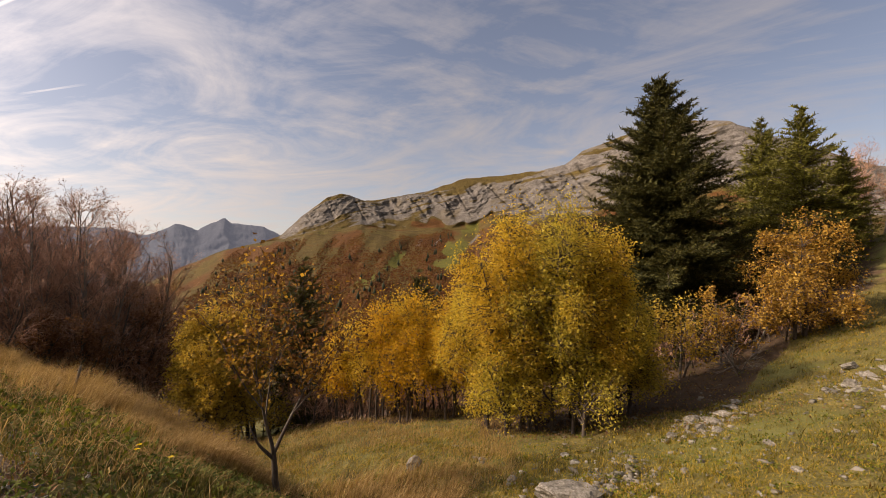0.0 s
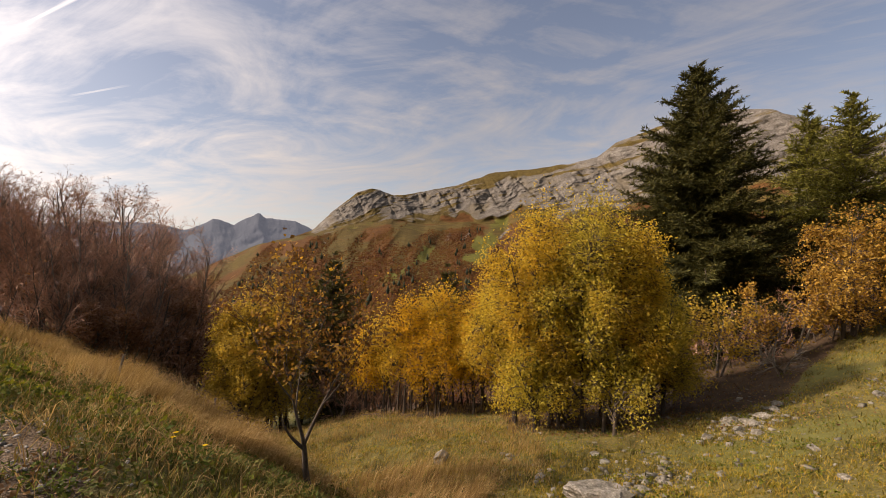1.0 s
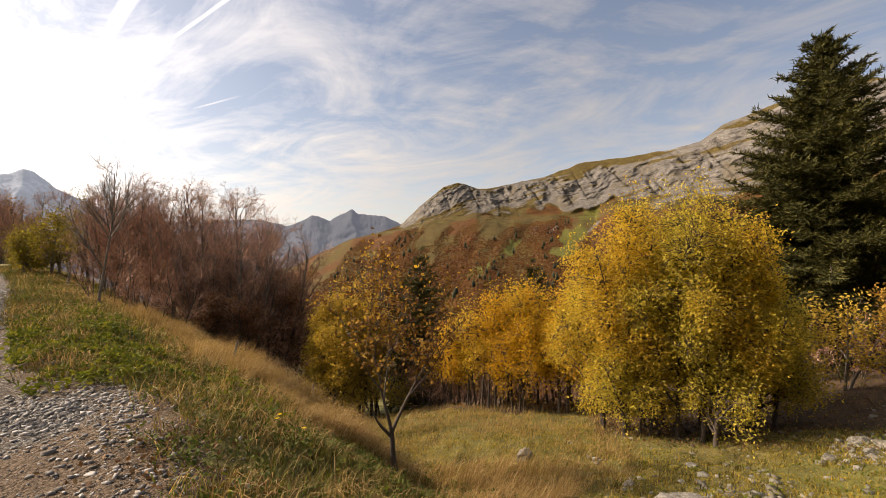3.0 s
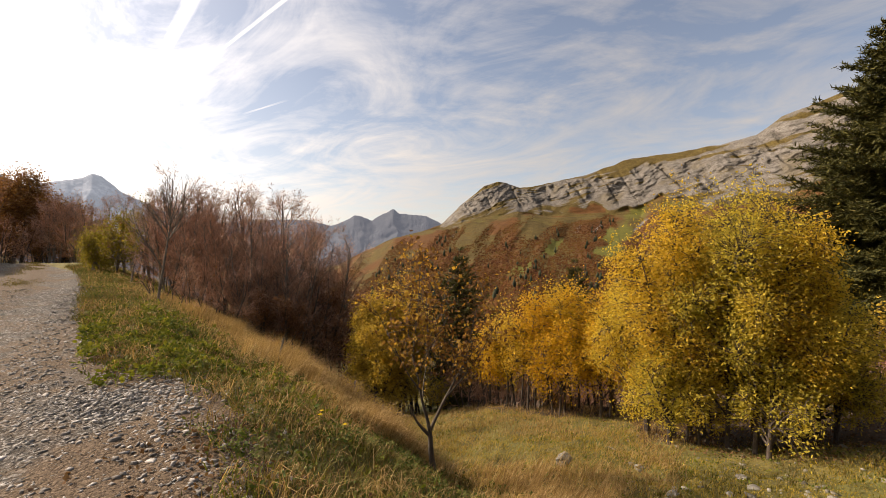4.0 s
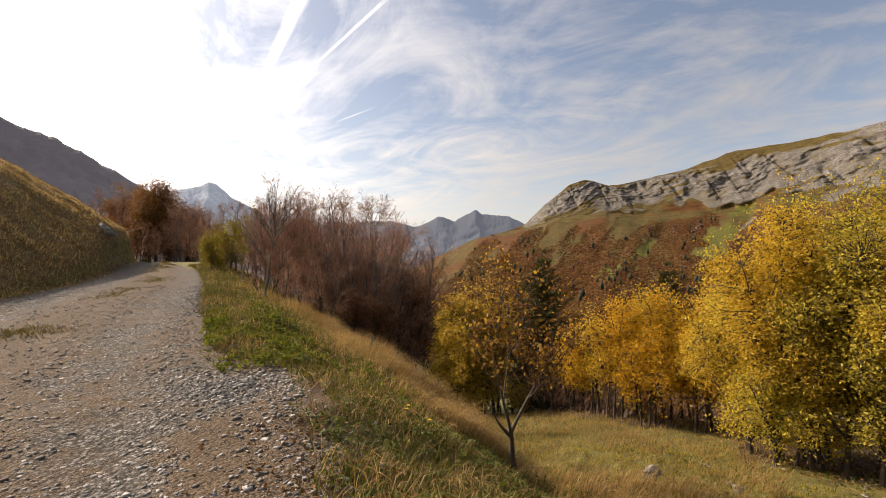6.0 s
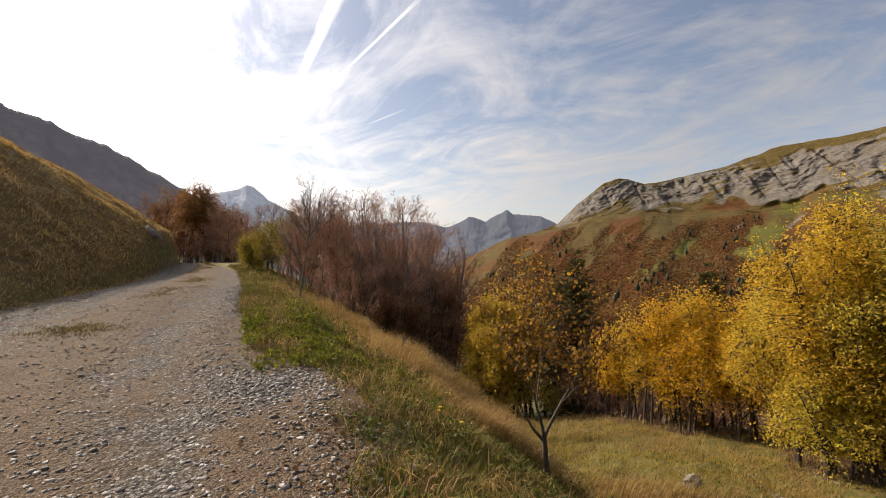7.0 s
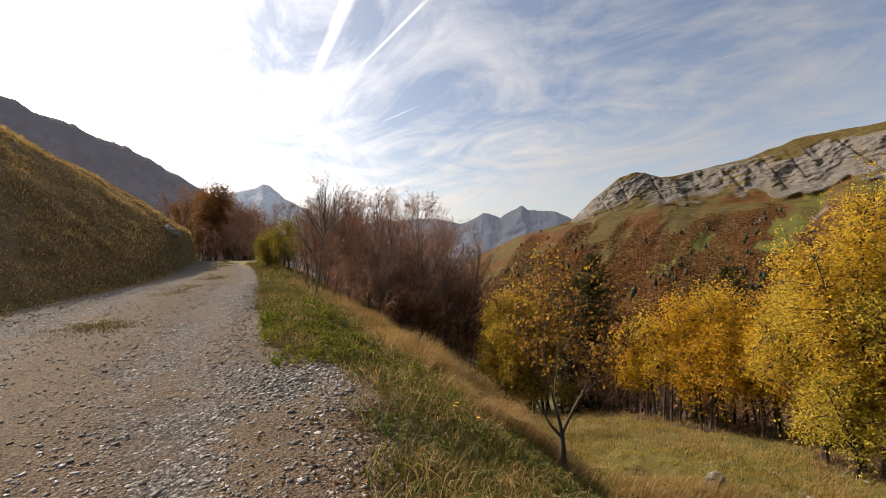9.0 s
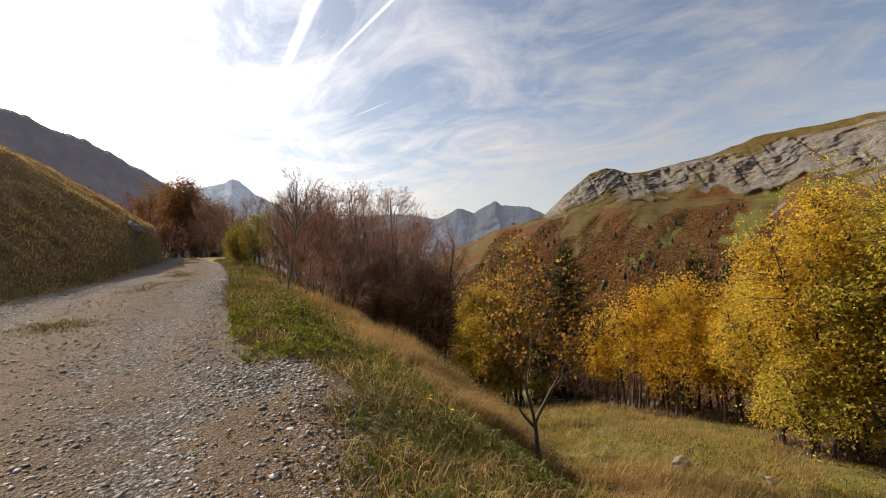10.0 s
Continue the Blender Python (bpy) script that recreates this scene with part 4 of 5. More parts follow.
for k, (az_, d_, el_, lx, n_) in enumerate([(30.4, 9.4, 1.6, -0.06, 4200), (33.0, 8.9, 7.5, -0.10, 5600), (36.0, 9.4, 6.6, -0.03, 5200), (38.2, 8.7, 6.9, 0.0, 5600), (40.6, 8.5, 7.3, 0.05, 5600),
                                            (42.9, 8.8, 5.6, 0.06, 5400), (40.5, 9.9, 6.8, 0.02, 4800), (45.0, 9.4, 0.8, 0.08, 4400), (47.0, 9.6, -4.5, 0.08, 2400), (30.6, 9.2, -8.5, -0.05, 1500), (32.8, 8.6, -9.5, -0.1, 1300), (35.6, 8.7, -9.0, 0.05, 1300), (41.8, 8.2, -9.5, 0.1, 1200)]):
    h_ = tall_to(az_, d_, el_)
    half_ = (0.19 + 0.03 * math.sin(k * 2.3)) * h_ + 0.22
    stems_ = [(0, 0, lx * h_, 0.10 * math.cos(k * 2.7) * h_, h_ * 0.86, 0.036), (0.2, 0.12, lx * h_ - 0.55, -0.2, h_ * 0.80, 0.028), (-0.12, 0.2, lx * h_ + 0.5, 0.4, h_ * 0.84, 0.026)][:1 + k % 3]
    t_ = leafy("yellow_tree", "slender multi-stemmed tree in bright yellow autumn leaf", "tree", "yellow tree clump", 30 + k, stems_,
               crown_lobes(rng, h_, half_, 0.19 if k < 9 else 0.2, 9, (lx * h_, 0.0)), M_BARK_DARK, M_BARK_DARK, (M_YELLOW, M_GOLD, M_YELLOW, M_GOLD_GREEN)[k % 4 if k < 6 else 3 - (k % 2)], n_ // 4, 14, 0.053, 0.50, 0.085, 16, 0.40, 0.14)
    put(t_, az_, d_, rng.uniform(-20, 20))

# ---- orange-yellow trees behind ----
for k, (az_, d_, el_) in enumerate([(12.4, 12.0, -8.5), (14.5, 11.6, -5.8), (17.0, 11.3, -3.7), (19.4, 12.0, -3.2), (22.2, 11.6, -2.8), (24.2, 12.3, -2.4), (26.5, 11.4, -3.0), (28.5, 12.2, -2.8), (20.8, 10.9, -6.5), (25.5, 10.7, -7.0)]):
    h_ = tall_to(az_, d_, el_)
    lean_ = rng.uniform(-0.12, 0.12) * h_
    t_ = leafy("orange_tree", "young tree in orange-yellow autumn leaf at the meadow edge", "tree", "orange trees at the meadow edge", 60 + k,
               [(0, 0, lean_, 0, h_ * 0.94, 0.028), (0.18, 0.1, lean_ + rng.uniform(-0.7, 0.7), 0.3, h_ * 0.82, 0.028), (-0.15, 0.05, lean_ - 0.4, 0.1, h_ * 0.7, 0.022)][:3 - k % 2],
               crown_lobes(rng, h_, 0.20 * h_ + 0.22, 0.28, 8, (lean_, 0.0)), M_BARK_DARK, M_BARK_DARK, (M_ORANGE, M_GOLD, M_ORANGE)[k % 3], 430, 13, 0.060, 0.5, 0.09, 12, 0.38, 0.2)
    put(t_, az_, d_, rng.uniform(-30, 30))
for k, (az_, d_, el_) in enumerate([(-2.9, 13.0, -5.2), (-1.2, 13.4, -3.2), (0.9, 13.2, -2.8), (-1.9, 12.2, -7.5), (2.6, 13.6, -3.8)]):
    h_ = tall_to(az_, d_, el_)
    t_ = leafy("olive_tree", "bushy tree in dull olive-yellow leaf below the bank", "tree", "olive trees below the bank", 80 + k,
               [(0, 0, 0.1, 0, h_ * 0.92, 0.05), (0.1, 0.1, 0.6, 0.2, h_ * 0.75, 0.04)], crown_lobes(rng, h_, 0.21 * h_ + 0.15, 0.12, 8, plume=1.1), M_BARK_DARK, M_BARK_DARK, M_OLIVE, 760, 14, 0.066, 0.52, 0.09, 12, 0.35, 0.2)
    put(t_, az_, d_, rng.uniform(-30, 30))

# ---- conifers ----
big = conifer("large_spruce", "tall dark green spruce at the edge of the meadow", 7, tall_to(51.4, 15.5, 20.1), 5.5, 40, 10, M_NEEDLE, 0.07, 0.30, density=1.1, single=True)
put(big, 51.4, 15.5)
second = conifer("green_spruce", "lighter green spruce standing up the slope", 8, tall_to(64.1, 19, 14.9), 3.2, 26, 9, M_NEEDLE_LIGHT, 0.05, 0.28, "spruces up the slope", 0.75)
put(second, 64.1, 19.0)
put_copy(second, 60.9, 20.0, 100, tall_to(60.9, 20, 14.1) / tall_to(64.1, 19, 14.9))
put_copy(second, 67.2, 20.5, 200, tall_to(67.2, 20.5, 10.5) / tall_to(64.1, 19, 14.9))
dark = conifer("dark_spruce", "small dark spruce below the bank", 9, tall_to(8.4, 15, -0.2), 2.9, 20, 8, M_NEEDLE, 0.04, 0.28, "small spruces", 0.8)
put(dark, 8.4, 15.0)
put_copy(dark, 22.6, 16.5, 60, tall_to(22.6, 16.5, -1.6) / tall_to(8.4, 15, -0.2))

for k, (az_, d_, el_) in enumerate([(46.5, 17.0, 3.0), (49.0, 18.5, 5.0), (55.2, 17.5, 5.5), (57.8, 18.2, 4.5), (60.6, 17.0, 3.0), (63.2, 16.4, 2.0), (66.0, 17.6, 5.0), (53.0, 19.5, 6.0)]):
    put_copy(dark, az_, d_, 80 * k, tall_to(az_, d_, el_) / tall_to(8.4, 15, -0.2))

# ---- the copper beech and its low boughs ----
h_ = tall_to(63.6, 13.6, 4.8)
beech = leafy("copper_beech", "low spreading beech with dry copper-brown leaves", "tree", "", 90, [(0, 0, 0.1, -0.1, h_ * 0.9, 0.06), (0.2, 0, 0.8, -0.4, h_ * 0.7, 0.045), (-0.2, 0.1, -0.8, -0.4, h_ * 0.72, 0.045)],
              crown_lobes(np.random.default_rng(9), h_, 1.25, 0.03, 11, plume=0.8), M_BARK_DARK, M_BARK_DARK, M_BEECH, 1300, 12, 0.062, 0.6, 0.06, 14, 0.1, 0.18)
put(beech, 63.6, 13.6)
for k, (az_, d_, el_, lx) in enumerate([(56.5, 12.6, -2.5, -0.5), (59.2, 13.0, -1.0, 0.2), (52.5, 12.2, -3.5, -0.4), (48.3, 11.5, -4.0, -0.2)]):
    t_ = tree("beech_sapling", "leaning young beech with thin brown-yellow leaves under the spruce", "tree", 100 + k, tall_to(az_, d_, el_), 0.9, [(0, 0, lx, -0.4, 1.8, 0.03), (0.1, 0, lx + 0.4, -0.5, 1.8, 0.03)],
              [(6, 9, 50, 0.5, 0.06, 0.02, 0.2), (4, 6, 45, 0.5, 0.10, 0.0, 0.12), (3, 2, 40, 0.55, 0.13, 0.0, 0.1), (2, 0, 0, 0, 0.1, 0, 0)],
              M_BARK, M_BARK_DARK, M_BEECH if k < 2 else M_OLIVE, 1300, 0.07, 0.06, 0.6, "saplings under the spruce")
    put(t_, az_, d_)

dead = tree("dead_branches", "pale dead branches lying bare under the spruce", "branch", 108, 0.9, 0, [(0, 0, -1.6, -0.5, 1.7, 0.022), (0.2, 0.1, -1.0, -0.9, 1.4, 0.018), (0.1, 0.0, -2.4, 0.1, 1.5, 0.018)],
            [(7, 8, 46, 0.45, 0.08, -0.01, 0.2), (4, 4, 42, 0.5, 0.12, 0.0, 0.15), (2, 0, 0, 0, 0.1, 0, 0)], M_POST, M_POST, fine=1.6)
put(dead, 58.2, 11.6)

# ---- undergrowth at the edge of the meadow ----
shrub_kinds = [tree("bare_shrub", "low tangled leafless shrub at the edge of the meadow", "shrub", 110 + k, 1.2, 0.75,
                    [(0, 0, 0.1, 0.05, 1.2, 0.016), (0.2, 0.1, 0.5, 0.1, 1.0, 0.014), (-0.2, 0.1, -0.5, 0, 1.0, 0.014), (0, -0.2, 0.1, -0.5, 0.9, 0.012)][1 - k:],
                    [(5, 8, 42, 0.5, 0.09, 0.03, 0.1), (4, 5, 42, 0.5, 0.12, 0.03, 0.1), (2, 3, 40, 0.5, 0.14, 0, 0.1), (1, 0, 0, 0, 0.1, 0, 0)],
                    M_BARK_DARK, M_TWIG, M_RUST, 90, 0.045, 0.05, 0.6, "leafless shrubs at the meadow edge", limbs=False) for k in range(2)]
for k in range(26):
    az_, d_, size = 9 + 0.92 * k + rng.normal() * 0.4, 11.9 + 1.6 * rng.random() - 0.03 * max(k - 18, 0), rng.uniform(0.75, 1.25)
    if k < 2:
        put(shrub_kinds[k], az_, d_, 50 * k, size)
    else:
        put_copy(shrub_kinds[k % 2], az_, d_, 77 * k, size)
for k in range(22):
    put_copy(shrub_kinds[k % 2], 46.5 + 0.95 * k, 12.6 + 0.05 * k + rng.random() * 1.6, 50 * k, rng.uniform(0.8, 1.25))

for k in range(20):
    put_copy(shrub_kinds[k % 2], 10 + 1.25 * k + rng.normal() * 0.3, 13.2 + 1.8 * rng.random(), 71 * k, rng.uniform(1.3, 1.9))

# ---- bare trees below the track ----
BARE = [(12, 14, 36, 0.36, 0.03, 0.05, 0.14), (7, 8, 38, 0.46, 0.06, 0.06, 0.12), (4, 5, 38, 0.52, 0.08, 0.05, 0.1), (2, 2, 36, 0.6, 0.10, 0.04, 0.1), (1, 0, 0, 0, 0.1, 0, 0)]
bare_kinds = [tree("bare_tree", "leafless tree with dense upright reddish-brown twigs below the track", "tree", 120 + k, 5.0, 1.45,
                   [(0, 0, 0.02, 0.02, 5.2, 0.05), (0.35, 0.1, 0.12, 0.05, 4.9, 0.045), (-0.3, 0.1, -0.13, 0.0, 4.7, 0.04), (0.1, -0.4, 0.05, -0.13, 4.4, 0.036), (-0.15, 0.35, -0.05, 0.12, 4.6, 0.04), (0.5, -0.2, 0.2, -0.1, 4.2, 0.03)][:6 - k], BARE, M_BARK, M_TWIG, M_RUST, (500, 150, 900)[k], 0.045, 0.05, 0.6,
                   group="bare trees below the track", fine=1.45) for k in range(3)]
spots = [(-21.5, 17.5, 6.6), (-17.8, 16.8, 7.5), (-15.2, 17.2, 6.9), (-12.8, 16.4, 6.0), (-10.8, 17.5, 4.5), (-9.0, 17.0, 2.4), (-23.5, 18.5, 6.2), (-19.4, 20.0, 6.6), (-14.0, 20.0, 6.4), (-12.2, 14.8, 3.2),
         (-25.5, 20.5, 5.0), (-28.0, 24.5, 5.4), (-16.6, 14.6, 3.6), (-19.8, 15.2, 4.2), (-7.6, 18.5, 0.8), (-24.2, 17.5, 8.6), (-22.6, 16.2, 6.8)]
for k, (az_, d_, el_) in enumerate(spots):
    size = tall_to(az_, d_, el_ + 1.3) / 5.0
    if k < 3:
        put(bare_kinds[k], az_, d_, 40 * k, size)
    else:
        put_copy(bare_kinds[k % 3], az_, d_, 67 * k, size)
for k, (az_, d_, el_) in enumerate([(-8.4, 15.5, -1.0), (-6.6, 16.5, -3.2), (-9.8, 14.6, -2.5), (-12.5, 13.6, -5.0), (-15.5, 13.8, -4.0)]):
    h_ = tall_to(az_, d_, el_)
    t_ = tree("russet_tree", "dark russet tree holding withered leaves in the hollow", "tree", 140 + k, h_, 0.3 * h_, [(0, 0, 0.05, 0, h_, 0.05), (0.1, 0, 0.2, 0, h_ * 0.85, 0.04)],
              FULL, M_BARK_DARK, M_TWIG, M_RUST, 3000, 0.06, 0.07, 0.6, "russet trees in the hollow")
    put(t_, az_, d_)

for k in range(18):
    put_copy(shrub_kinds[k % 2], -25 + 1.15 * k + rng.normal() * 0.4, 13.4 + 2.4 * rng.random(), 61 * k, rng.uniform(1.0, 1.6))
for k in range(16):
    put_copy(shrub_kinds[k % 2], -6 + 1.2 * k + rng.normal() * 0.4, 14.5 + 4 * rng.random(), 47 * k, rng.uniform(1.5, 2.3))

# ---- trees along the track ----
thin_tree = tree("thin_roadside_tree", "slim leaning leafless roadside tree with upright twigs", "tree", 160, tall_to(-25.4, 12.7, 9.4), 0.75, [(0, 0, 0.12, 0, 3.3, 0.035)],
                 [(9, 11, 30, 0.5, 0.04, 0.03, 0.3), (6, 7, 28, 0.5, 0.06, 0.10, 0.1), (4, 4, 28, 0.5, 0.08, 0.08, 0.1), (3, 0, 0, 0, 0.1, 0.05, 0)], M_BARK, M_BARK, fine=1.5)
put(thin_tree, -25.6, 12.7)
for k, (az_, d_, el_) in enumerate([(-31.2, 21.5, 2.6), (-29.2, 20.5, 4.4), (-27.0, 19.5, 6.2)]):
    h_ = tall_to(az_, d_, el_)
    t_ = leafy("yellow_green_tree", "roadside tree with thin yellow-green leaves", "tree", "yellow-green roadside trees", 165 + k, [(0, 0, 0.2, 0, h_ * 0.95, 0.05), (0.2, 0.1, -0.5, 0, h_ * 0.85, 0.04)],
               crown_lobes(rng, h_, 0.33 * h_, 0.15, 6), M_BARK, M_TWIG, M_LIME, (430, 380, 150)[k], 12, 0.07, 0.55, 0.13, 12, 0.3, 0.15)
    put(t_, az_, d_)
for k, (az_, d_, el_, n_) in enumerate([(-37.0, 36, 7.7, 8500), (-39.3, 39, 7.0, 6000), (-35.2, 38, 6.6, 3200), (-33.2, 35, 5.6, 1300), (-31.4, 36, 5.2, 900)]):
    h_ = tall_to(az_, d_, el_)
    t_ = leafy("brown_beech", "beech at the bend holding russet-brown leaves", "tree", "beeches at the bend", 175 + k, [(0, 0, 0.1, 0, h_ * 0.93, 0.09), (0.3, 0.1, 0.9, 0, h_ * 0.85, 0.07), (-0.3, 0.1, -0.9, 0, h_ * 0.85, 0.07)],
               crown_lobes(rng, h_, 0.33 * h_, 0.08, 9), M_BARK_DARK, M_TWIG, M_BROWN, n_ // 5, 14, 0.115, 0.6, 0.17, 14, 0.2, 0.1)
    put(t_, az_, d_)
for k in range(12):
    put_copy(shrub_kinds[k % 2], -40.5 + 0.9 * k, 32 + 3 * rng.random() - 0.5 * k * (k > 8), 53 * k, rng.uniform(1.6, 2.4))
for k, (az_, d_, el_) in enumerate([(-34.2, 33, 6.6), (-32.4, 32, 6.2), (-30.6, 30, 6.2), (-33.2, 36, 6.0)]):
    put_copy(bare_kinds[k % 3], az_, d_, 110 * k, tall_to(az_, d_, el_) / 5.0)
right_bare = put_copy(bare_kinds[1], 69.0, 23.0, 15, tall_to(69, 23, 11.4) / 5.0)
tagged(right_bare, "leafless tree standing above the spruces on the slope")

# ---- rocks ----


def boulder(name, label, seed, sx, sy, sz, az_, d_, sink=0.3, turn=0.0, group=""):
    rng = np.random.default_rng(seed)
    bm = bmesh.new()
    bmesh.ops.create_icosphere(bm, subdivisions=4, radius=1.0)
    cuts = [(unit(rng.normal(size=3)), rng.uniform(0.5, 0.85)) for _ in range(12)]
    for v in bm.verts:
        p = np.array(v.co)
        for n, c in cuts:
            over = p @ n - c
            if over > 0:
                p = p - n * over * 1.0
        q = Vector(p) * 2.3 + Vector((seed, 0, 0))
        p = p * (1 + 0.16 * noise.noise(q) + 0.10 * noise.noise(q * 2.7) + 0.06 * noise.noise(q * 6) + 0.03 * noise.noise(q * 14))
        v.co = (p[0] * sx, p[1] * sy, p[2] * sz)
    me = bpy.data.meshes.new(name)
    bm.to_mesh(me)
    bm.free()
    me.materials.append(M_STONE)
    ob = thing(name, label, "rock", group, data=me)
    x, y, z = spot(az_, d_)
    ob.matrix_basis = pose(x, y, z + sz * (1 - 2 * sink) * 0.5, 0, 0, turn)
    return ob


boulder("flat_boulder", "pale flat limestone boulder half buried in the meadow", 1, 0.44, 0.34, 0.17, 39.0, 5.25, 0.30, -30)
boulder("meadow_rock", "grey weathered rock lying in the dry grass", 2, 0.17, 0.13, 0.12, 21.4, 7.1, 0.2, 20)
rng = np.random.default_rng(5)
for k, (az_, d_, s_) in enumerate([(55.0, 8.3, 0.15), (56.2, 8.6, 0.17), (54.0, 8.0, 0.13), (57.0, 9.0, 0.13), (51.2, 7.7, 0.13), (55.6, 7.9, 0.10), (53.3, 8.5, 0.15), (57.6, 9.3, 0.13),
                                   (65.0, 9.4, 0.13), (66.5, 9.6, 0.18), (68.0, 9.9, 0.17), (69.5, 10.1, 0.18), (67.2, 9.2, 0.12), (66.8, 10.6, 0.18), (69.5, 8.2, 0.16),
                                   (44.5, 5.6, 0.12), (46.2, 5.9, 0.10), (42.8, 5.5, 0.10), (48.0, 5.7, 0.07), (26.5, 7.9, 0.10), (33.0, 5.9, 0.09), (32.5, 5.7, 0.06), (39.5, 6.9, 0.08), (60.0, 7.1, 0.09), (62.0, 6.1, 0.07), (52.0, 6.2, 0.08), (38.5, 6.2, 0.06)]):
    boulder("stone", "pale limestone rock embedded in the short grass", 10 + k, s_, s_ * 0.8, s_ * 0.5, az_, d_, 0.3, rng.uniform(0, 360), "limestone rocks in the meadow")
boulder("bank_rock", "grey rock jutting from the grassy hillside", 50, 0.5, 0.4, 0.35, -40.9, 23.6, 0.62, 10)


def low_stones(n, seed, sampler, low, high):
    """Many small stones as one heap of separate pieces."""
    rng = np.random.default_rng(seed)
    bv = np.array([(a, b, c) for c in (-0.7, 0.7) for b in (-0.7, 0.7) for a in (-0.7, 0.7)], float)
    bf = np.array([(0, 2, 3), (0, 3, 1), (4, 5, 7), (4, 7, 6), (0, 1, 5), (0, 5, 4), (2, 6, 7), (2, 7, 3), (0, 4, 6), (0, 6, 2), (1, 3, 7), (1, 7, 5)])
    x, y = sampler(rng, n)
    n = len(x)
    size = low * (high / low)**(rng.random(n)**2.3)
    ang = rng.uniform(0, 2 * np.pi, n)
    v = bv[None] + rng.normal(size=(n, len(bv), 3)) * 0.27
    v = v * (size[:, None] * rng.uniform([0.8, 0.6, 0.40], [1.35, 1.0, 0.75], (n, 3)))[:, None, :]
    c, s = np.cos(ang)[:, None], np.sin(ang)[:, None]
    z = surface_z(x, y)
    v = np.stack([v[..., 0] * c - v[..., 1] * s + x[:, None], v[..., 0] * s + v[..., 1] * c + y[:, None], v[..., 2] + (z + size * 0.02)[:, None]], -1)
    f = bf[None] + (np.arange(n) * len(bv))[:, None, None]
    return v.reshape(-1, 3), f.reshape(-1, 3)


def surface_z(x, y):
    """The ground or the track's gravel, whichever lies on top."""
    s, u = track(x, y)
    f = np.where(u < 0, u / track_width(s), 0)
    ruts = -0.05 * np.exp(-((f + 0.25) / 0.10)**2) - 0.05 * np.exp(-((f + 0.75) / 0.10)**2)
    on = (u < 0.5) & (f > -1.02)
    return land(x, y) + np.where(on, ruts + 0.012 * fractal(x * 2.2, y * 2.2, 3, 21) + 0.006 * fractal(x * 9, y * 9, 2, 31) + 0.012, 0)


def gravel_spots(rng, n):
    s = np.where(rng.random(n) < 0.10, -6 + 7.3 * rng.random(n), 1.0 + 15 * rng.random(n)**1.6)
    w = track_width(s)
    f = rng.random(n)
    rut = rng.random(n) < 0.86
    u = np.where(rut, np.where(f < 0.55, -0.22, -0.77) * w + rng.normal(size=n) * 0.10 * w, -f * 1.02 * w + 0.25)
    bare_ = (s < 4.9) & (u > -0.72 + 0.25 * lattice_noise(s * 3, u * 3, 9)) & (rng.random(n) < 0.8)
    s, u = s[~bare_], u[~bare_]
    return on_track(s, np.clip(u, -1.02 * track_width(s), 0.55))


def verge_spots(rng, n):
    return on_track(np.where(rng.random(n) < 0.5, 5.2 + 0.35 * rng.normal(size=n), 2.2 + 3.5 * rng.random(n)), rng.normal(size=n) * 0.34 + 0.1)


thing("gravel", "loose pale limestone gravel lying on the track", "gravel", kind="stuff", data=mesh_np("gravel", *low_stones(64000, 3, gravel_spots, 0.005, 0.027), M_PEBBLE))
thing("verge_stones", "small stones and rubble along the muddy edge", "gravel", kind="stuff", data=mesh_np("verge_stones", *low_stones(3200, 4, verge_spots, 0.006, 0.030), M_PEBBLE))


def field_stones(rng, n):
    """Rubble round the rock outcrops, and stones strewn over the rest."""
    near_ = np.array([(55.0, 8.2), (56.4, 8.8), (53.0, 7.9), (66.0, 9.5), (68.5, 9.9), (44.5, 5.7), (47.0, 6.0), (42.0, 5.6)])[rng.integers(0, 8, n)]
    strewn = rng.random(n) < 0.45
    a = np.radians(np.where(strewn, rng.uniform(28, 72, n), near_[:, 0] + rng.normal(size=n) * 1.5))
    d = np.where(strewn, rng.uniform(4.3, 11, n), near_[:, 1] + rng.normal(size=n) * 0.35)
    return d * np.sin(a), d * np.cos(a)


thing("field_stones", "scattered small pale stones in the short grass", "stones", kind="stuff", data=mesh_np("field_stones", *low_stones(1700, 6, field_stones, 0.010, 0.062), M_RUBBLE))

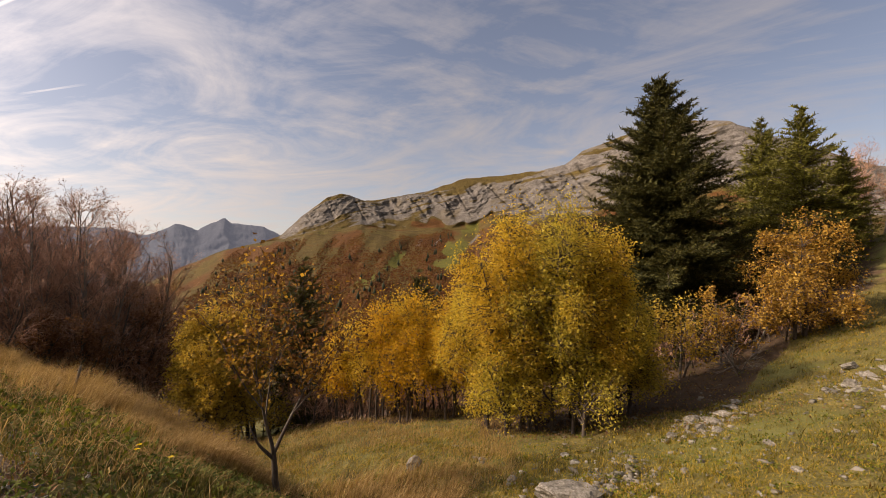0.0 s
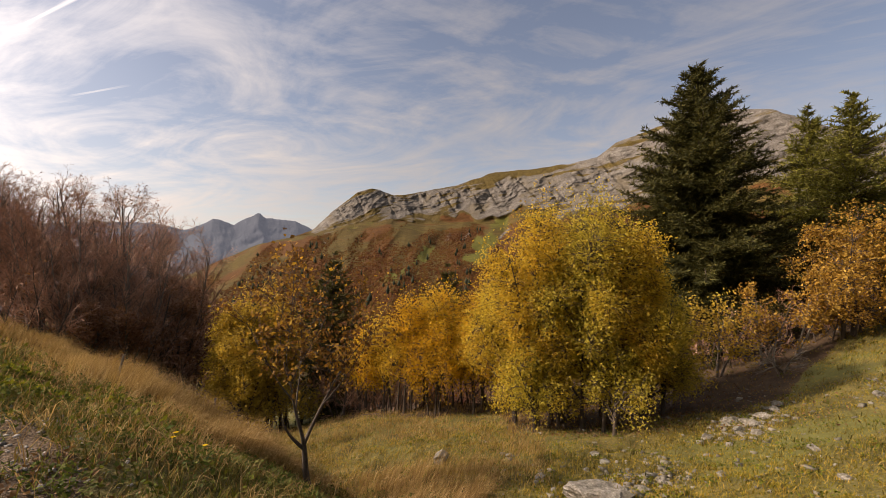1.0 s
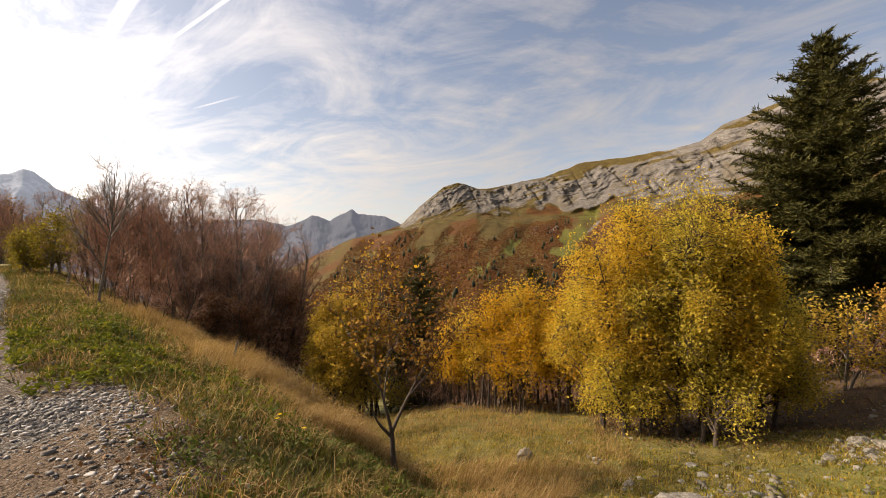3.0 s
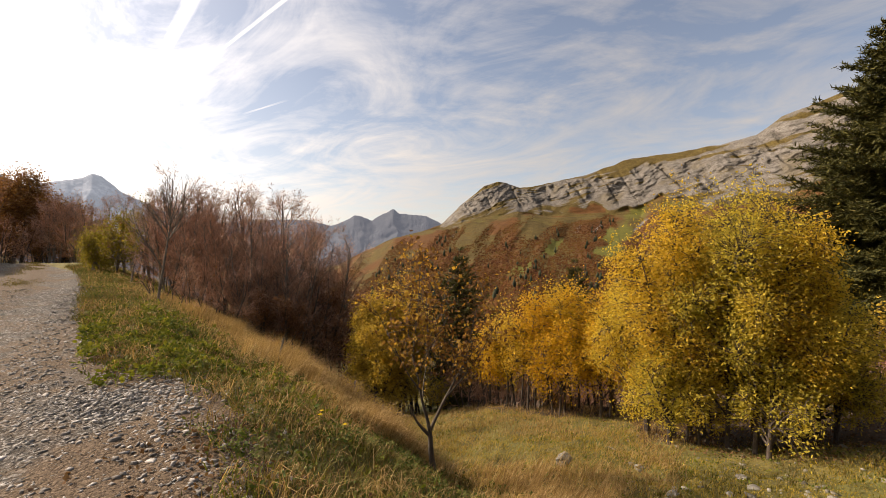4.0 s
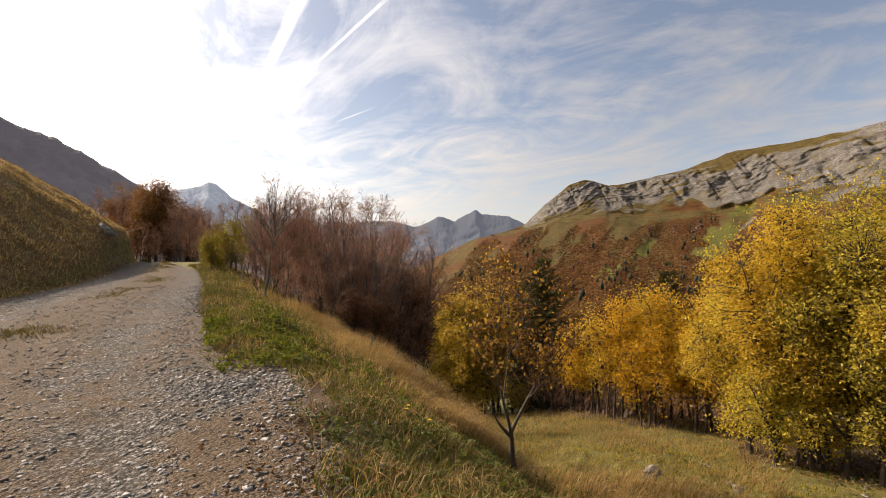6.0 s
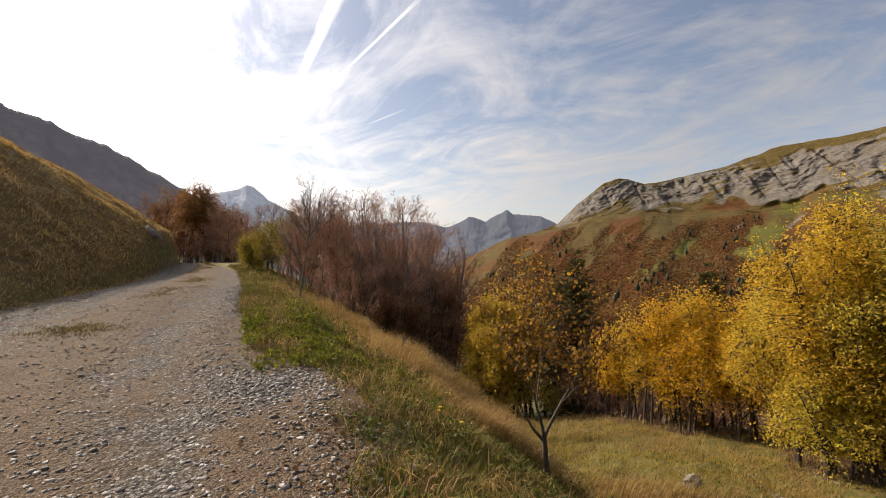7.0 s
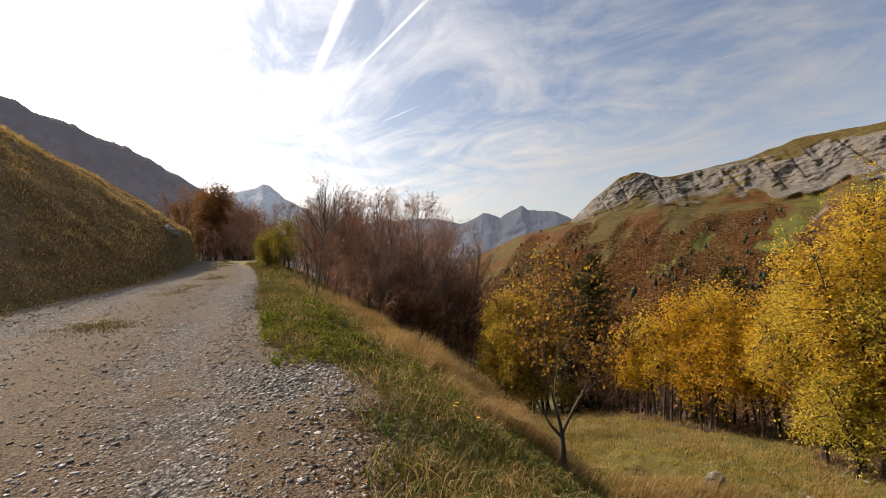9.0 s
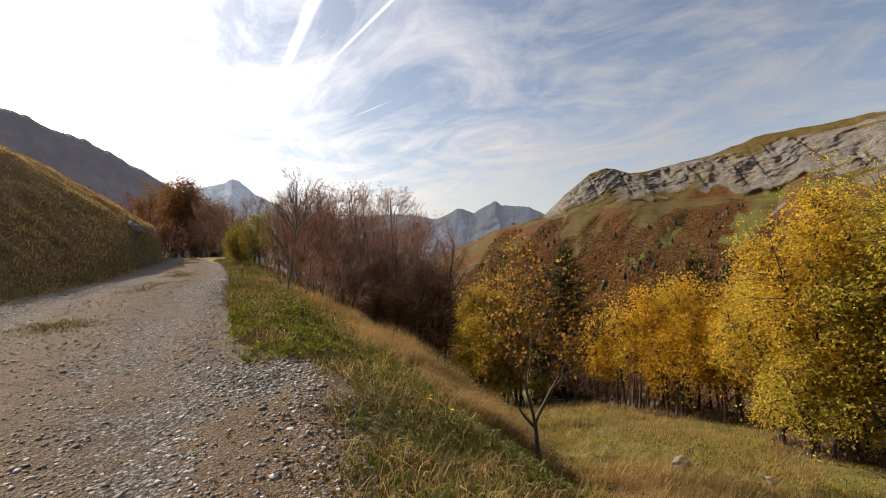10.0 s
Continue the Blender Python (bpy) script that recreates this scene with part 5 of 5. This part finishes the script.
# ---- grass ----


def blades(rng, x, y, tall, wide, lean=(0, 0), spread=0.5, curl=0.5):
    """Blades of grass, each a bent strip that ends in a point."""
    n = len(x)
    z = surface_z(x, y) - 0.01
    a = rng.uniform(0, 2 * np.pi, n)
    # the grass stays short in front of the maple
    L = tall * rng.uniform(0.55, 1.3, n) * (1 - 0.7 * smooth_step(1.1, 0.6, np.hypot(x - 0.5, y - 5.6)))
    tip = np.stack([np.cos(a) * spread + lean[0], np.sin(a) * spread + lean[1]], -1) * rng.uniform(0.3, 1.2, (n, 1))
    w = np.stack([-np.sin(a + rng.normal(size=n) * 0.6), np.cos(a + rng.normal(size=n) * 0.6)], -1) * wide * rng.uniform(0.6, 1.3, (n, 1))
    o = np.stack([x, y, z], -1)
    z1, z2 = np.full((n, 1), 0.55), np.full((n, 1), 1.0) - curl * (tip**2).sum(-1, keepdims=True) * 0.4
    m = o + np.concatenate([tip * 0.35, z1], -1) * L[:, None]
    e = o + np.concatenate([tip, z2], -1) * L[:, None]
    wv = np.concatenate([w, np.zeros((n, 1))], -1)
    v = np.stack([o - wv, o + wv, m + wv * 0.8, m - wv * 0.8, e], 1).reshape(-1, 3)
    b = np.arange(n)[:, None] * 5
    return v, [np.concatenate([b + [0, 1, 2, 3]]), np.concatenate([b + [3, 2, 4]])]


def tufted(rng, n, per, sampler, spread=0.06):
    x, y = sampler(rng, n)
    m = len(x) * per
    return np.repeat(x, per) + rng.normal(size=m) * spread, np.repeat(y, per) + rng.normal(size=m) * spread


def meadow_spots(rng, n):
    a, d = np.radians(rng.uniform(-2, 74, n * 3)), 1.6 + 15 * rng.random(n * 3)**1.15
    x, y = d * np.sin(a), d * np.cos(a)
    s, u = track(x, y)
    ok = (u > 1.0) & (rng.random(len(x)) > 0.85 * shaded_litter(x, y))
    return x[ok][:n], y[ok][:n]


def bank_spots(rng, n):
    s, u = 1.2 + 24 * rng.random(n)**1.3, 0.35 + 3.9 * rng.random(n)
    u = u - 0.35 - trim(s)
    ok = rng.random(n) < np.where(s > 6.2, smooth_step(-0.05, 0.2, u + trim(s)), smooth_step(0.05, 0.75, u + 0.4 * lattice_noise(s * 2, u * 2)))
    s, u = s[ok], u[ok]
    return on_track(s, u)


def crest_spots(rng, n):
    s = 2.9 + 12 * rng.random(n)
    u = 3.5 - 0.11 * (s - 5) + rng.normal(size=n) * 0.5 + 0.25 * np.sin(s * 2.1)
    x, y = on_track(s, u)
    # the grass stays low where the maple stands
    open_ = (np.hypot(x - 0.50, y - 5.9) > 0.75) | (rng.random(n) < 0.12)
    return x[open_], y[open_]


def hill_spots(rng, n):
    s, v = 2 + 30 * rng.random(n), 9 * rng.random(n)**1.2
    return on_track(s, -track_width(s) - 0.05 - v)


def stuff(name, label, category, me):
    return thing(name, label, category, kind="stuff", data=me)


rng = np.random.default_rng(77)
x, y = tufted(rng, 34000, 5, meadow_spots, 0.06)
stuff("meadow_grass", "short yellowish green meadow grass", "grass",
      mesh_np("meadow_grass", *blades(rng, x, y, 0.038 + 0.024 * fractal(x * 0.8, y * 0.8, 2, 71), 0.0040, (0.2, -0.1), 1.2), M_GRASS))


def wild(x, y, seed, low, high, scale=1.1):
    """Keeps the tufts of one kind to uneven patches of their own."""
    n = fractal(x * scale, y * scale, 3, seed) + 0.35 * rng.normal(size=len(x))
    return (n > low) & (n < high)


x, y = tufted(rng, 20000, 5, bank_spots, 0.045)
keep = wild(x, y, 81, -0.25, 9)
stuff("bank_grass", "rough green and brown grass on the bank", "grass",
      mesh_np("bank_grass", *blades(rng, x[keep], y[keep], 0.115 + 0.06 * fractal(x[keep] * 1.7, y[keep] * 1.7, 2, 84), 0.0045, (0.10, -0.05), 1.1), M_BANK))
x, y = tufted(rng, 11000, 5, bank_spots)
keep = wild(x, y, 86, 0.15, 9)
stuff("green_grass", "fresh green grass tufts on the bank", "grass", mesh_np("green_grass", *blades(rng, x[keep], y[keep], 0.12, 0.0042, (0.1, -0.05), 1.1), M_HERB))
x, y = tufted(rng, 6500, 6, bank_spots, 0.05)
keep = wild(x, y, 88, -0.1, 9)
stuff("brown_grass", "withered brown grass lying on the bank", "grass", mesh_np("brown_grass", *blades(rng, x[keep], y[keep], 0.20, 0.003, (0.45, -0.2), 1.1, 1.1), M_STRAW))
x, y = tufted(rng, 4200, 9, crest_spots, 0.05)
keep = wild(x, y, 90, -0.45, 9, 0.9)
x, y = x[keep], y[keep]
stuff("dry_grass", "tall straw-coloured dry grass bent along the bank", "grass",
      mesh_np("dry_grass", *blades(rng, x, y, 0.30 + 0.14 * fractal(x * 1.3, y * 1.3, 2, 91), 0.0033, (0.75, -0.25), 0.5, 1.0), M_STRAW))
x, y = tufted(rng, 260, 2, bank_spots, 0.02)
stuff("dead_stalks", "long dead grass stalks leaning over the bank", "grass", mesh_np("dead_stalks", *blades(rng, x, y, 0.34, 0.0025, (0.6, -0.1), 0.9, 0.6), M_STRAW))
def dry_meadow(rng, n):
    a, d = np.radians(rng.uniform(-2, 34, n)), 5.6 + 6.5 * rng.random(n)
    return d * np.sin(a), d * np.cos(a)


x, y = tufted(rng, 5200, 5, dry_meadow, 0.05)
keep = wild(x, y, 94, -0.3, 9, 0.7) & (track(x, y)[1] > 3.6)
stuff("golden_grass", "golden dry grass on the meadow floor", "grass", mesh_np("golden_grass", *blades(rng, x[keep], y[keep], 0.12, 0.003, (0.3, -0.1), 0.8), M_STRAW))


x, y = tufted(rng, 2600, 9, meadow_spots, 0.035)
keep = wild(x, y, 96, -0.1, 9, 0.6)
stuff("meadow_tufts", "darker olive grass tufts scattered in the meadow", "grass", mesh_np("meadow_tufts", *blades(rng, x[keep], y[keep], 0.10, 0.0038, (0.2, -0.1), 0.9), M_BANK))


def strip_spots(rng, n):
    s = np.where(rng.random(n) < 0.12, 9.2 + rng.normal(size=n) * 0.28, 13 + 19 * rng.random(n))
    u = -track_width(s) * (0.52 + 0.07 * rng.normal(size=n)) + np.where(s < 11, -0.25, 0.1)
    keep = (s < 11) | (fractal(s * 0.8, u * 2, 2, 95) > -0.1)
    return on_track(s[keep], u[keep])


x, y = strip_spots(rng, 2600)
x, y = np.repeat(x, 4) + rng.normal(size=len(x) * 4) * 0.04, np.repeat(y, 4) + rng.normal(size=len(y) * 4) * 0.04
stuff("track_grass", "thin strip of grass between the wheel ruts", "grass", mesh_np("track_grass", *blades(rng, x, y, 0.06, 0.004, (0.1, 0), 0.8), M_BANK))
x, y = tufted(rng, 22000, 5, hill_spots, 0.09)
stuff("hill_grass", "olive and brown grass on the hillside", "grass", mesh_np("hill_grass", *blades(rng, x, y, 0.085 + 0.05 * fractal(x * 0.8, y * 0.8, 3, 93), 0.009, (0.5, -0.2), 1.5, 0.3), M_HILL))


x, y = tufted(rng, 6000, 5, hill_spots, 0.10)
keep = wild(x, y, 99, 0.1, 9, 0.45)
stuff("hill_dry_grass", "withered straw-brown grass in patches on the hillside", "grass", mesh_np("hill_dry_grass", *blades(rng, x[keep], y[keep], 0.11, 0.006, (0.5, 0.0), 0.9), M_STRAW))
s_w = 3 + 26 * rng.random(900)
x, y = on_track(np.repeat(s_w, 16) + rng.normal(size=14400) * 0.14, np.repeat(-track_width(s_w) - 0.1 - 6.0 * rng.random(900)**1.3, 16) + rng.normal(size=14400) * 0.14)
places = np.stack([x, y, land(x, y) + 0.02 + 0.14 * rng.random(14400)], -1)
stuff("hill_weeds", "dark brown withered weeds on the hillside", "plants", mesh_np("hill_weeds", *leaf_cards(rng, places, 0.055, 0.1, 0.5), M_LITTER))


def herb_spots(rng, n):
    s, u = 7.9 + rng.normal(size=n) * 1.5, 0.8 + rng.normal(size=n) * 0.7
    ok = (u > -0.15) & ((s > 5.7) | (u > 1.2))
    s, u = s[ok], u[ok]
    keep = fractal(s * 1.6, u * 2.2, 3, 97) > -0.25
    return on_track(s[keep], u[keep])


x, y = herb_spots(rng, 17000)
lush = 0.5 + 0.5 * np.clip(fractal(x * 2.5, y * 2.5, 2, 98), -1, 1)
places = np.stack([x, y, land(x, y) + 0.01 + rng.random(len(x)) * (0.04 + 0.14 * lush)], -1)
stuff("herbs", "low bright green herbs on the verge", "plants", mesh_np("herbs", *leaf_cards(rng, places, 0.068, 0.05, 0.55, 0.2), M_HERB))


def weed_spots(rng, n, per):
    x, y = bank_spots(rng, n)
    m = n * per
    m = len(x) * per
    x, y = np.repeat(x, per) + rng.normal(size=m) * 0.07, np.repeat(y, per) + rng.normal(size=m) * 0.07
    return np.stack([x, y, land(x, y) + 0.01 + 0.12 * rng.random(m)], -1)


stuff("weeds", "dark green leafy weeds among the bank grass", "plants", mesh_np("weeds", *leaf_cards(rng, weed_spots(rng, 1300, 24), 0.042, 0.0, 0.5, 0.1), M_WEED))


def meadow_weeds(rng, n, per):
    x, y = meadow_spots(rng, n)
    m = len(x) * per
    x, y = np.repeat(x, per) + rng.normal(size=m) * 0.07, np.repeat(y, per) + rng.normal(size=m) * 0.07
    return np.stack([x, y, land(x, y) + 0.005 + 0.05 * rng.random(m)], -1)


stuff("meadow_herbs", "small green leafy herbs in the meadow", "plants", mesh_np("meadow_herbs", *leaf_cards(rng, meadow_weeds(rng, 900, 12), 0.035, 0.0, 0.6, 0.1), M_HERB))
stuff("withered_weeds", "withered brown weeds among the bank grass", "plants", mesh_np("withered_weeds", *leaf_cards(rng, weed_spots(rng, 260, 14), 0.045, 0.1, 0.45), M_LITTER))
x, y = on_track(1.8 + 2.4 * rng.random(480), 0.35 + rng.normal(size=480) * 0.45)
places = np.stack([x, y, surface_z(x, y) + 0.008 + rng.random(480) * 0.02], -1)
stuff("fallen_leaves", "dry brown fallen leaves on the verge", "leaves", mesh_np("fallen_leaves", *leaf_cards(rng, places, 0.044, 0.0, 0.7), M_LITTER))
a_, d_ = np.radians(rng.normal(44, 9, 4200)), 8.0 + 4.7 * rng.random(4200)
x, y = d_ * np.sin(a_), d_ * np.cos(a_)
places = np.stack([x, y, land(x, y) + 0.005 + rng.random(4200) * 0.04], -1)
stuff("leaf_litter", "brown leaf litter under the trees", "leaves", mesh_np("leaf_litter", *leaf_cards(rng, places, 0.042, 0.0, 0.6), M_LITTER))

# ---- flowers on the bank ----


def dandelion(seed, az_, d_, tall):
    """A stalk with a head of narrow petals."""
    rng = np.random.default_rng(seed)
    ob = thing("dandelion", "small yellow dandelion flower in the bank grass", "flower", "dandelions on the bank")
    lean = rng.normal(size=2) * 0.02
    stalk = np.array([(lean[0] * f * f, lean[1] * f * f, tall * f) for f in (0, 0.35, 0.7, 1.0)])
    part("stalk", mesh_np("stalk", *tube(stalk, [0.0025, 0.0022, 0.002, 0.002], 5), M_HERB), ob)
    a = np.arange(34) * 2.4
    r = 0.010 + 0.014 * np.sqrt((np.arange(34) + 1) / 34)
    tip = np.stack([np.cos(a) * r, np.sin(a) * r, 0.012 - 0.25 * r], -1)
    side = np.stack([-np.sin(a), np.cos(a), 0 * a], -1) * 0.0028
    c = stalk[-1]
    v = np.stack([c + tip * 0.15 - side * 0.5, c + tip - side, c + tip * 1.08, c + tip + side, c + tip * 0.15 + side * 0.5], 1).reshape(-1, 3)
    part("flower_head", mesh_np("flower_head", v, [np.arange(len(v)).reshape(-1, 5)[:, [0, 1, 3, 4]], np.arange(len(v)).reshape(-1, 5)[:, [1, 2, 3]]], M_PETAL), ob, "bright yellow petals")
    put(ob, az_, d_)


for k, (az_, d_) in enumerate([(-8.45, 4.76), (-5.6, 4.6), (-8.2, 5.0)]):
    dandelion(k, az_, d_, 0.13)

# ---- fence posts ----


def post(label, az_, d_, tall, r, tilt, turn):
    bm = bmesh.new()
    ret = bmesh.ops.create_cone(bm, cap_ends=True, segments=9, radius1=r, radius2=r * 0.85, depth=tall)
    for v in bm.verts:
        v.co.z += tall / 2 - 0.1
        v.co.x += 0.15 * r * noise.noise(v.co * 9)
        if v.co.z > tall * 0.7:
            v.co.z += v.co.x * 0.7
    bmesh.ops.bevel(bm, geom=[e for e in bm.edges if e.calc_length() < r * 1.2], offset=r * 0.15, segments=1, affect="EDGES")
    me = bpy.data.meshes.new("fence_post")
    bm.to_mesh(me)
    bm.free()
    me.materials.append(M_POST)
    ob = thing("fence_post", label, "post", "fence posts on the bank", data=me)
    x, y, z = spot(az_, d_)
    ob.matrix_basis = pose(x, y, z, 0, tilt, turn)


post("leaning grey wooden fence post in the dry grass", -13.5, 8.9, 0.62, 0.022, 14, 0)
post("short weathered fence post on the bank", -4.6, 9.0, 0.5, 0.02, 5, 0)
post("short weathered fence post on the bank", -0.9, 9.0, 0.5, 0.02, -4, 0)
post("weathered roadside fence post", -28.0, 17.0, 0.95, 0.03, 8, 0)
post("weathered roadside fence post", -31.8, 24.0, 0.95, 0.04, -3, 0)

# ---- far woods ----
rng = np.random.default_rng(91)


def clumps(n, seed, sampler, low, high, slender=1.0):
    """Far crowns: small uneven eight-sided lumps."""
    rng = np.random.default_rng(seed)
    bv = np.array([(1, 0, 0), (0, 1, 0), (-1, 0, 0), (0, -1, 0), (0, 0, 1), (0, 0, -1.0)])
    bf = np.array([(0, 1, 4), (1, 2, 4), (2, 3, 4), (3, 0, 4), (1, 0, 5), (2, 1, 5), (3, 2, 5), (0, 3, 5)])
    p = sampler(rng, n)
    n = len(p)
    size = (low * (high / low)**rng.random(n))[:, None, None]
    turn = rng.uniform(0, 6.3, n)[:, None]
    v = bv[None] * size * rng.uniform(0.6, 1.35, (n, len(bv), 1)) * np.array([1, 1, slender])
    v = np.stack([v[..., 0] * np.cos(turn) - v[..., 1] * np.sin(turn), v[..., 0] * np.sin(turn) + v[..., 1] * np.cos(turn), v[..., 2]], -1)
    v = v + p[:, None] + np.array([0, 0, 0.6 * slender if slender > 1 else 0.1]) * size
    return v.reshape(-1, 3), (bf[None] + (np.arange(n) * len(bv))[:, None, None]).reshape(-1, 3)


def slope_spots(low, high, cut, soft):
    grid = np.stack([mx, my, height], -1)

    def sampler(rng, n):
        m = n * 5
        i, j = rng.integers(130, 730, m), (low + (high - low) * rng.random(m)**0.8)
        k = np.clip(np.searchsorted(rows, j), 1, len(rows) - 1)
        g = ((j - rows[k - 1]) / (rows[k] - rows[k - 1]))[:, None]
        h = rng.random((m, 1))
        p = (grid[i, k - 1] * (1 - g) + grid[i, k] * g) * (1 - h) + (grid[i + 1, k - 1] * (1 - g) + grid[i + 1, k] * g) * h
        arc_ = np.arctan2(p[:, 0], p[:, 1]) * 1500
        thick_ = 0.8 * fractal((arc_ + 300 * (1 - j)) / 75, j * 2.5, 4, 33, 0.6) - cut - 1.0 * smooth_step(0.80, 1.0, j) + 0.6 * smooth_step(0.8, 0.5, j)
        a_, e_ = np.degrees(np.arctan2(p[:, 0], p[:, 1])), np.degrees(np.arctan2(p[:, 2] - EYE, np.hypot(p[:, 0], p[:, 1])))
        ragged = 0.5 * fractal(a_ * 0.8, e_ * 0.8, 3, 35)
        thick_ -= 2.2 * smooth_step(1.9, 0.5, np.abs(a_ - 27.6 - (e_ - 2.5) * 0.55) + 1.6 * ragged) * smooth_step(-1.4, 0.6, e_ + ragged)
        thick_ -= 1.8 * smooth_step(1.4, 0.2, np.abs(a_ - 18.6 - e_ * 1.3) + 2.0 * ragged) * smooth_step(-3.2, -1.6, e_) * smooth_step(2.8, 1.2, e_)
        return p[rng.random(m) < smooth_step(-soft, soft, thick_)][:n]
    return sampler


stuff("far_woods", "distant brown and russet autumn woods on the mountain slope", "woods", mesh_np("far_woods", *clumps(75000, 1, slope_spots(0.08, 1.0, -0.30, 0.30), 1.0, 2.9, 0.85), M_WOODS, True))
stuff("far_firs", "scattered dark firs on the mountain slope", "woods", mesh_np("far_firs", *clumps(300, 2, slope_spots(0.3, 0.92, 0.2, 0.3), 2.0, 3.8, 2.6), M_FIRS))
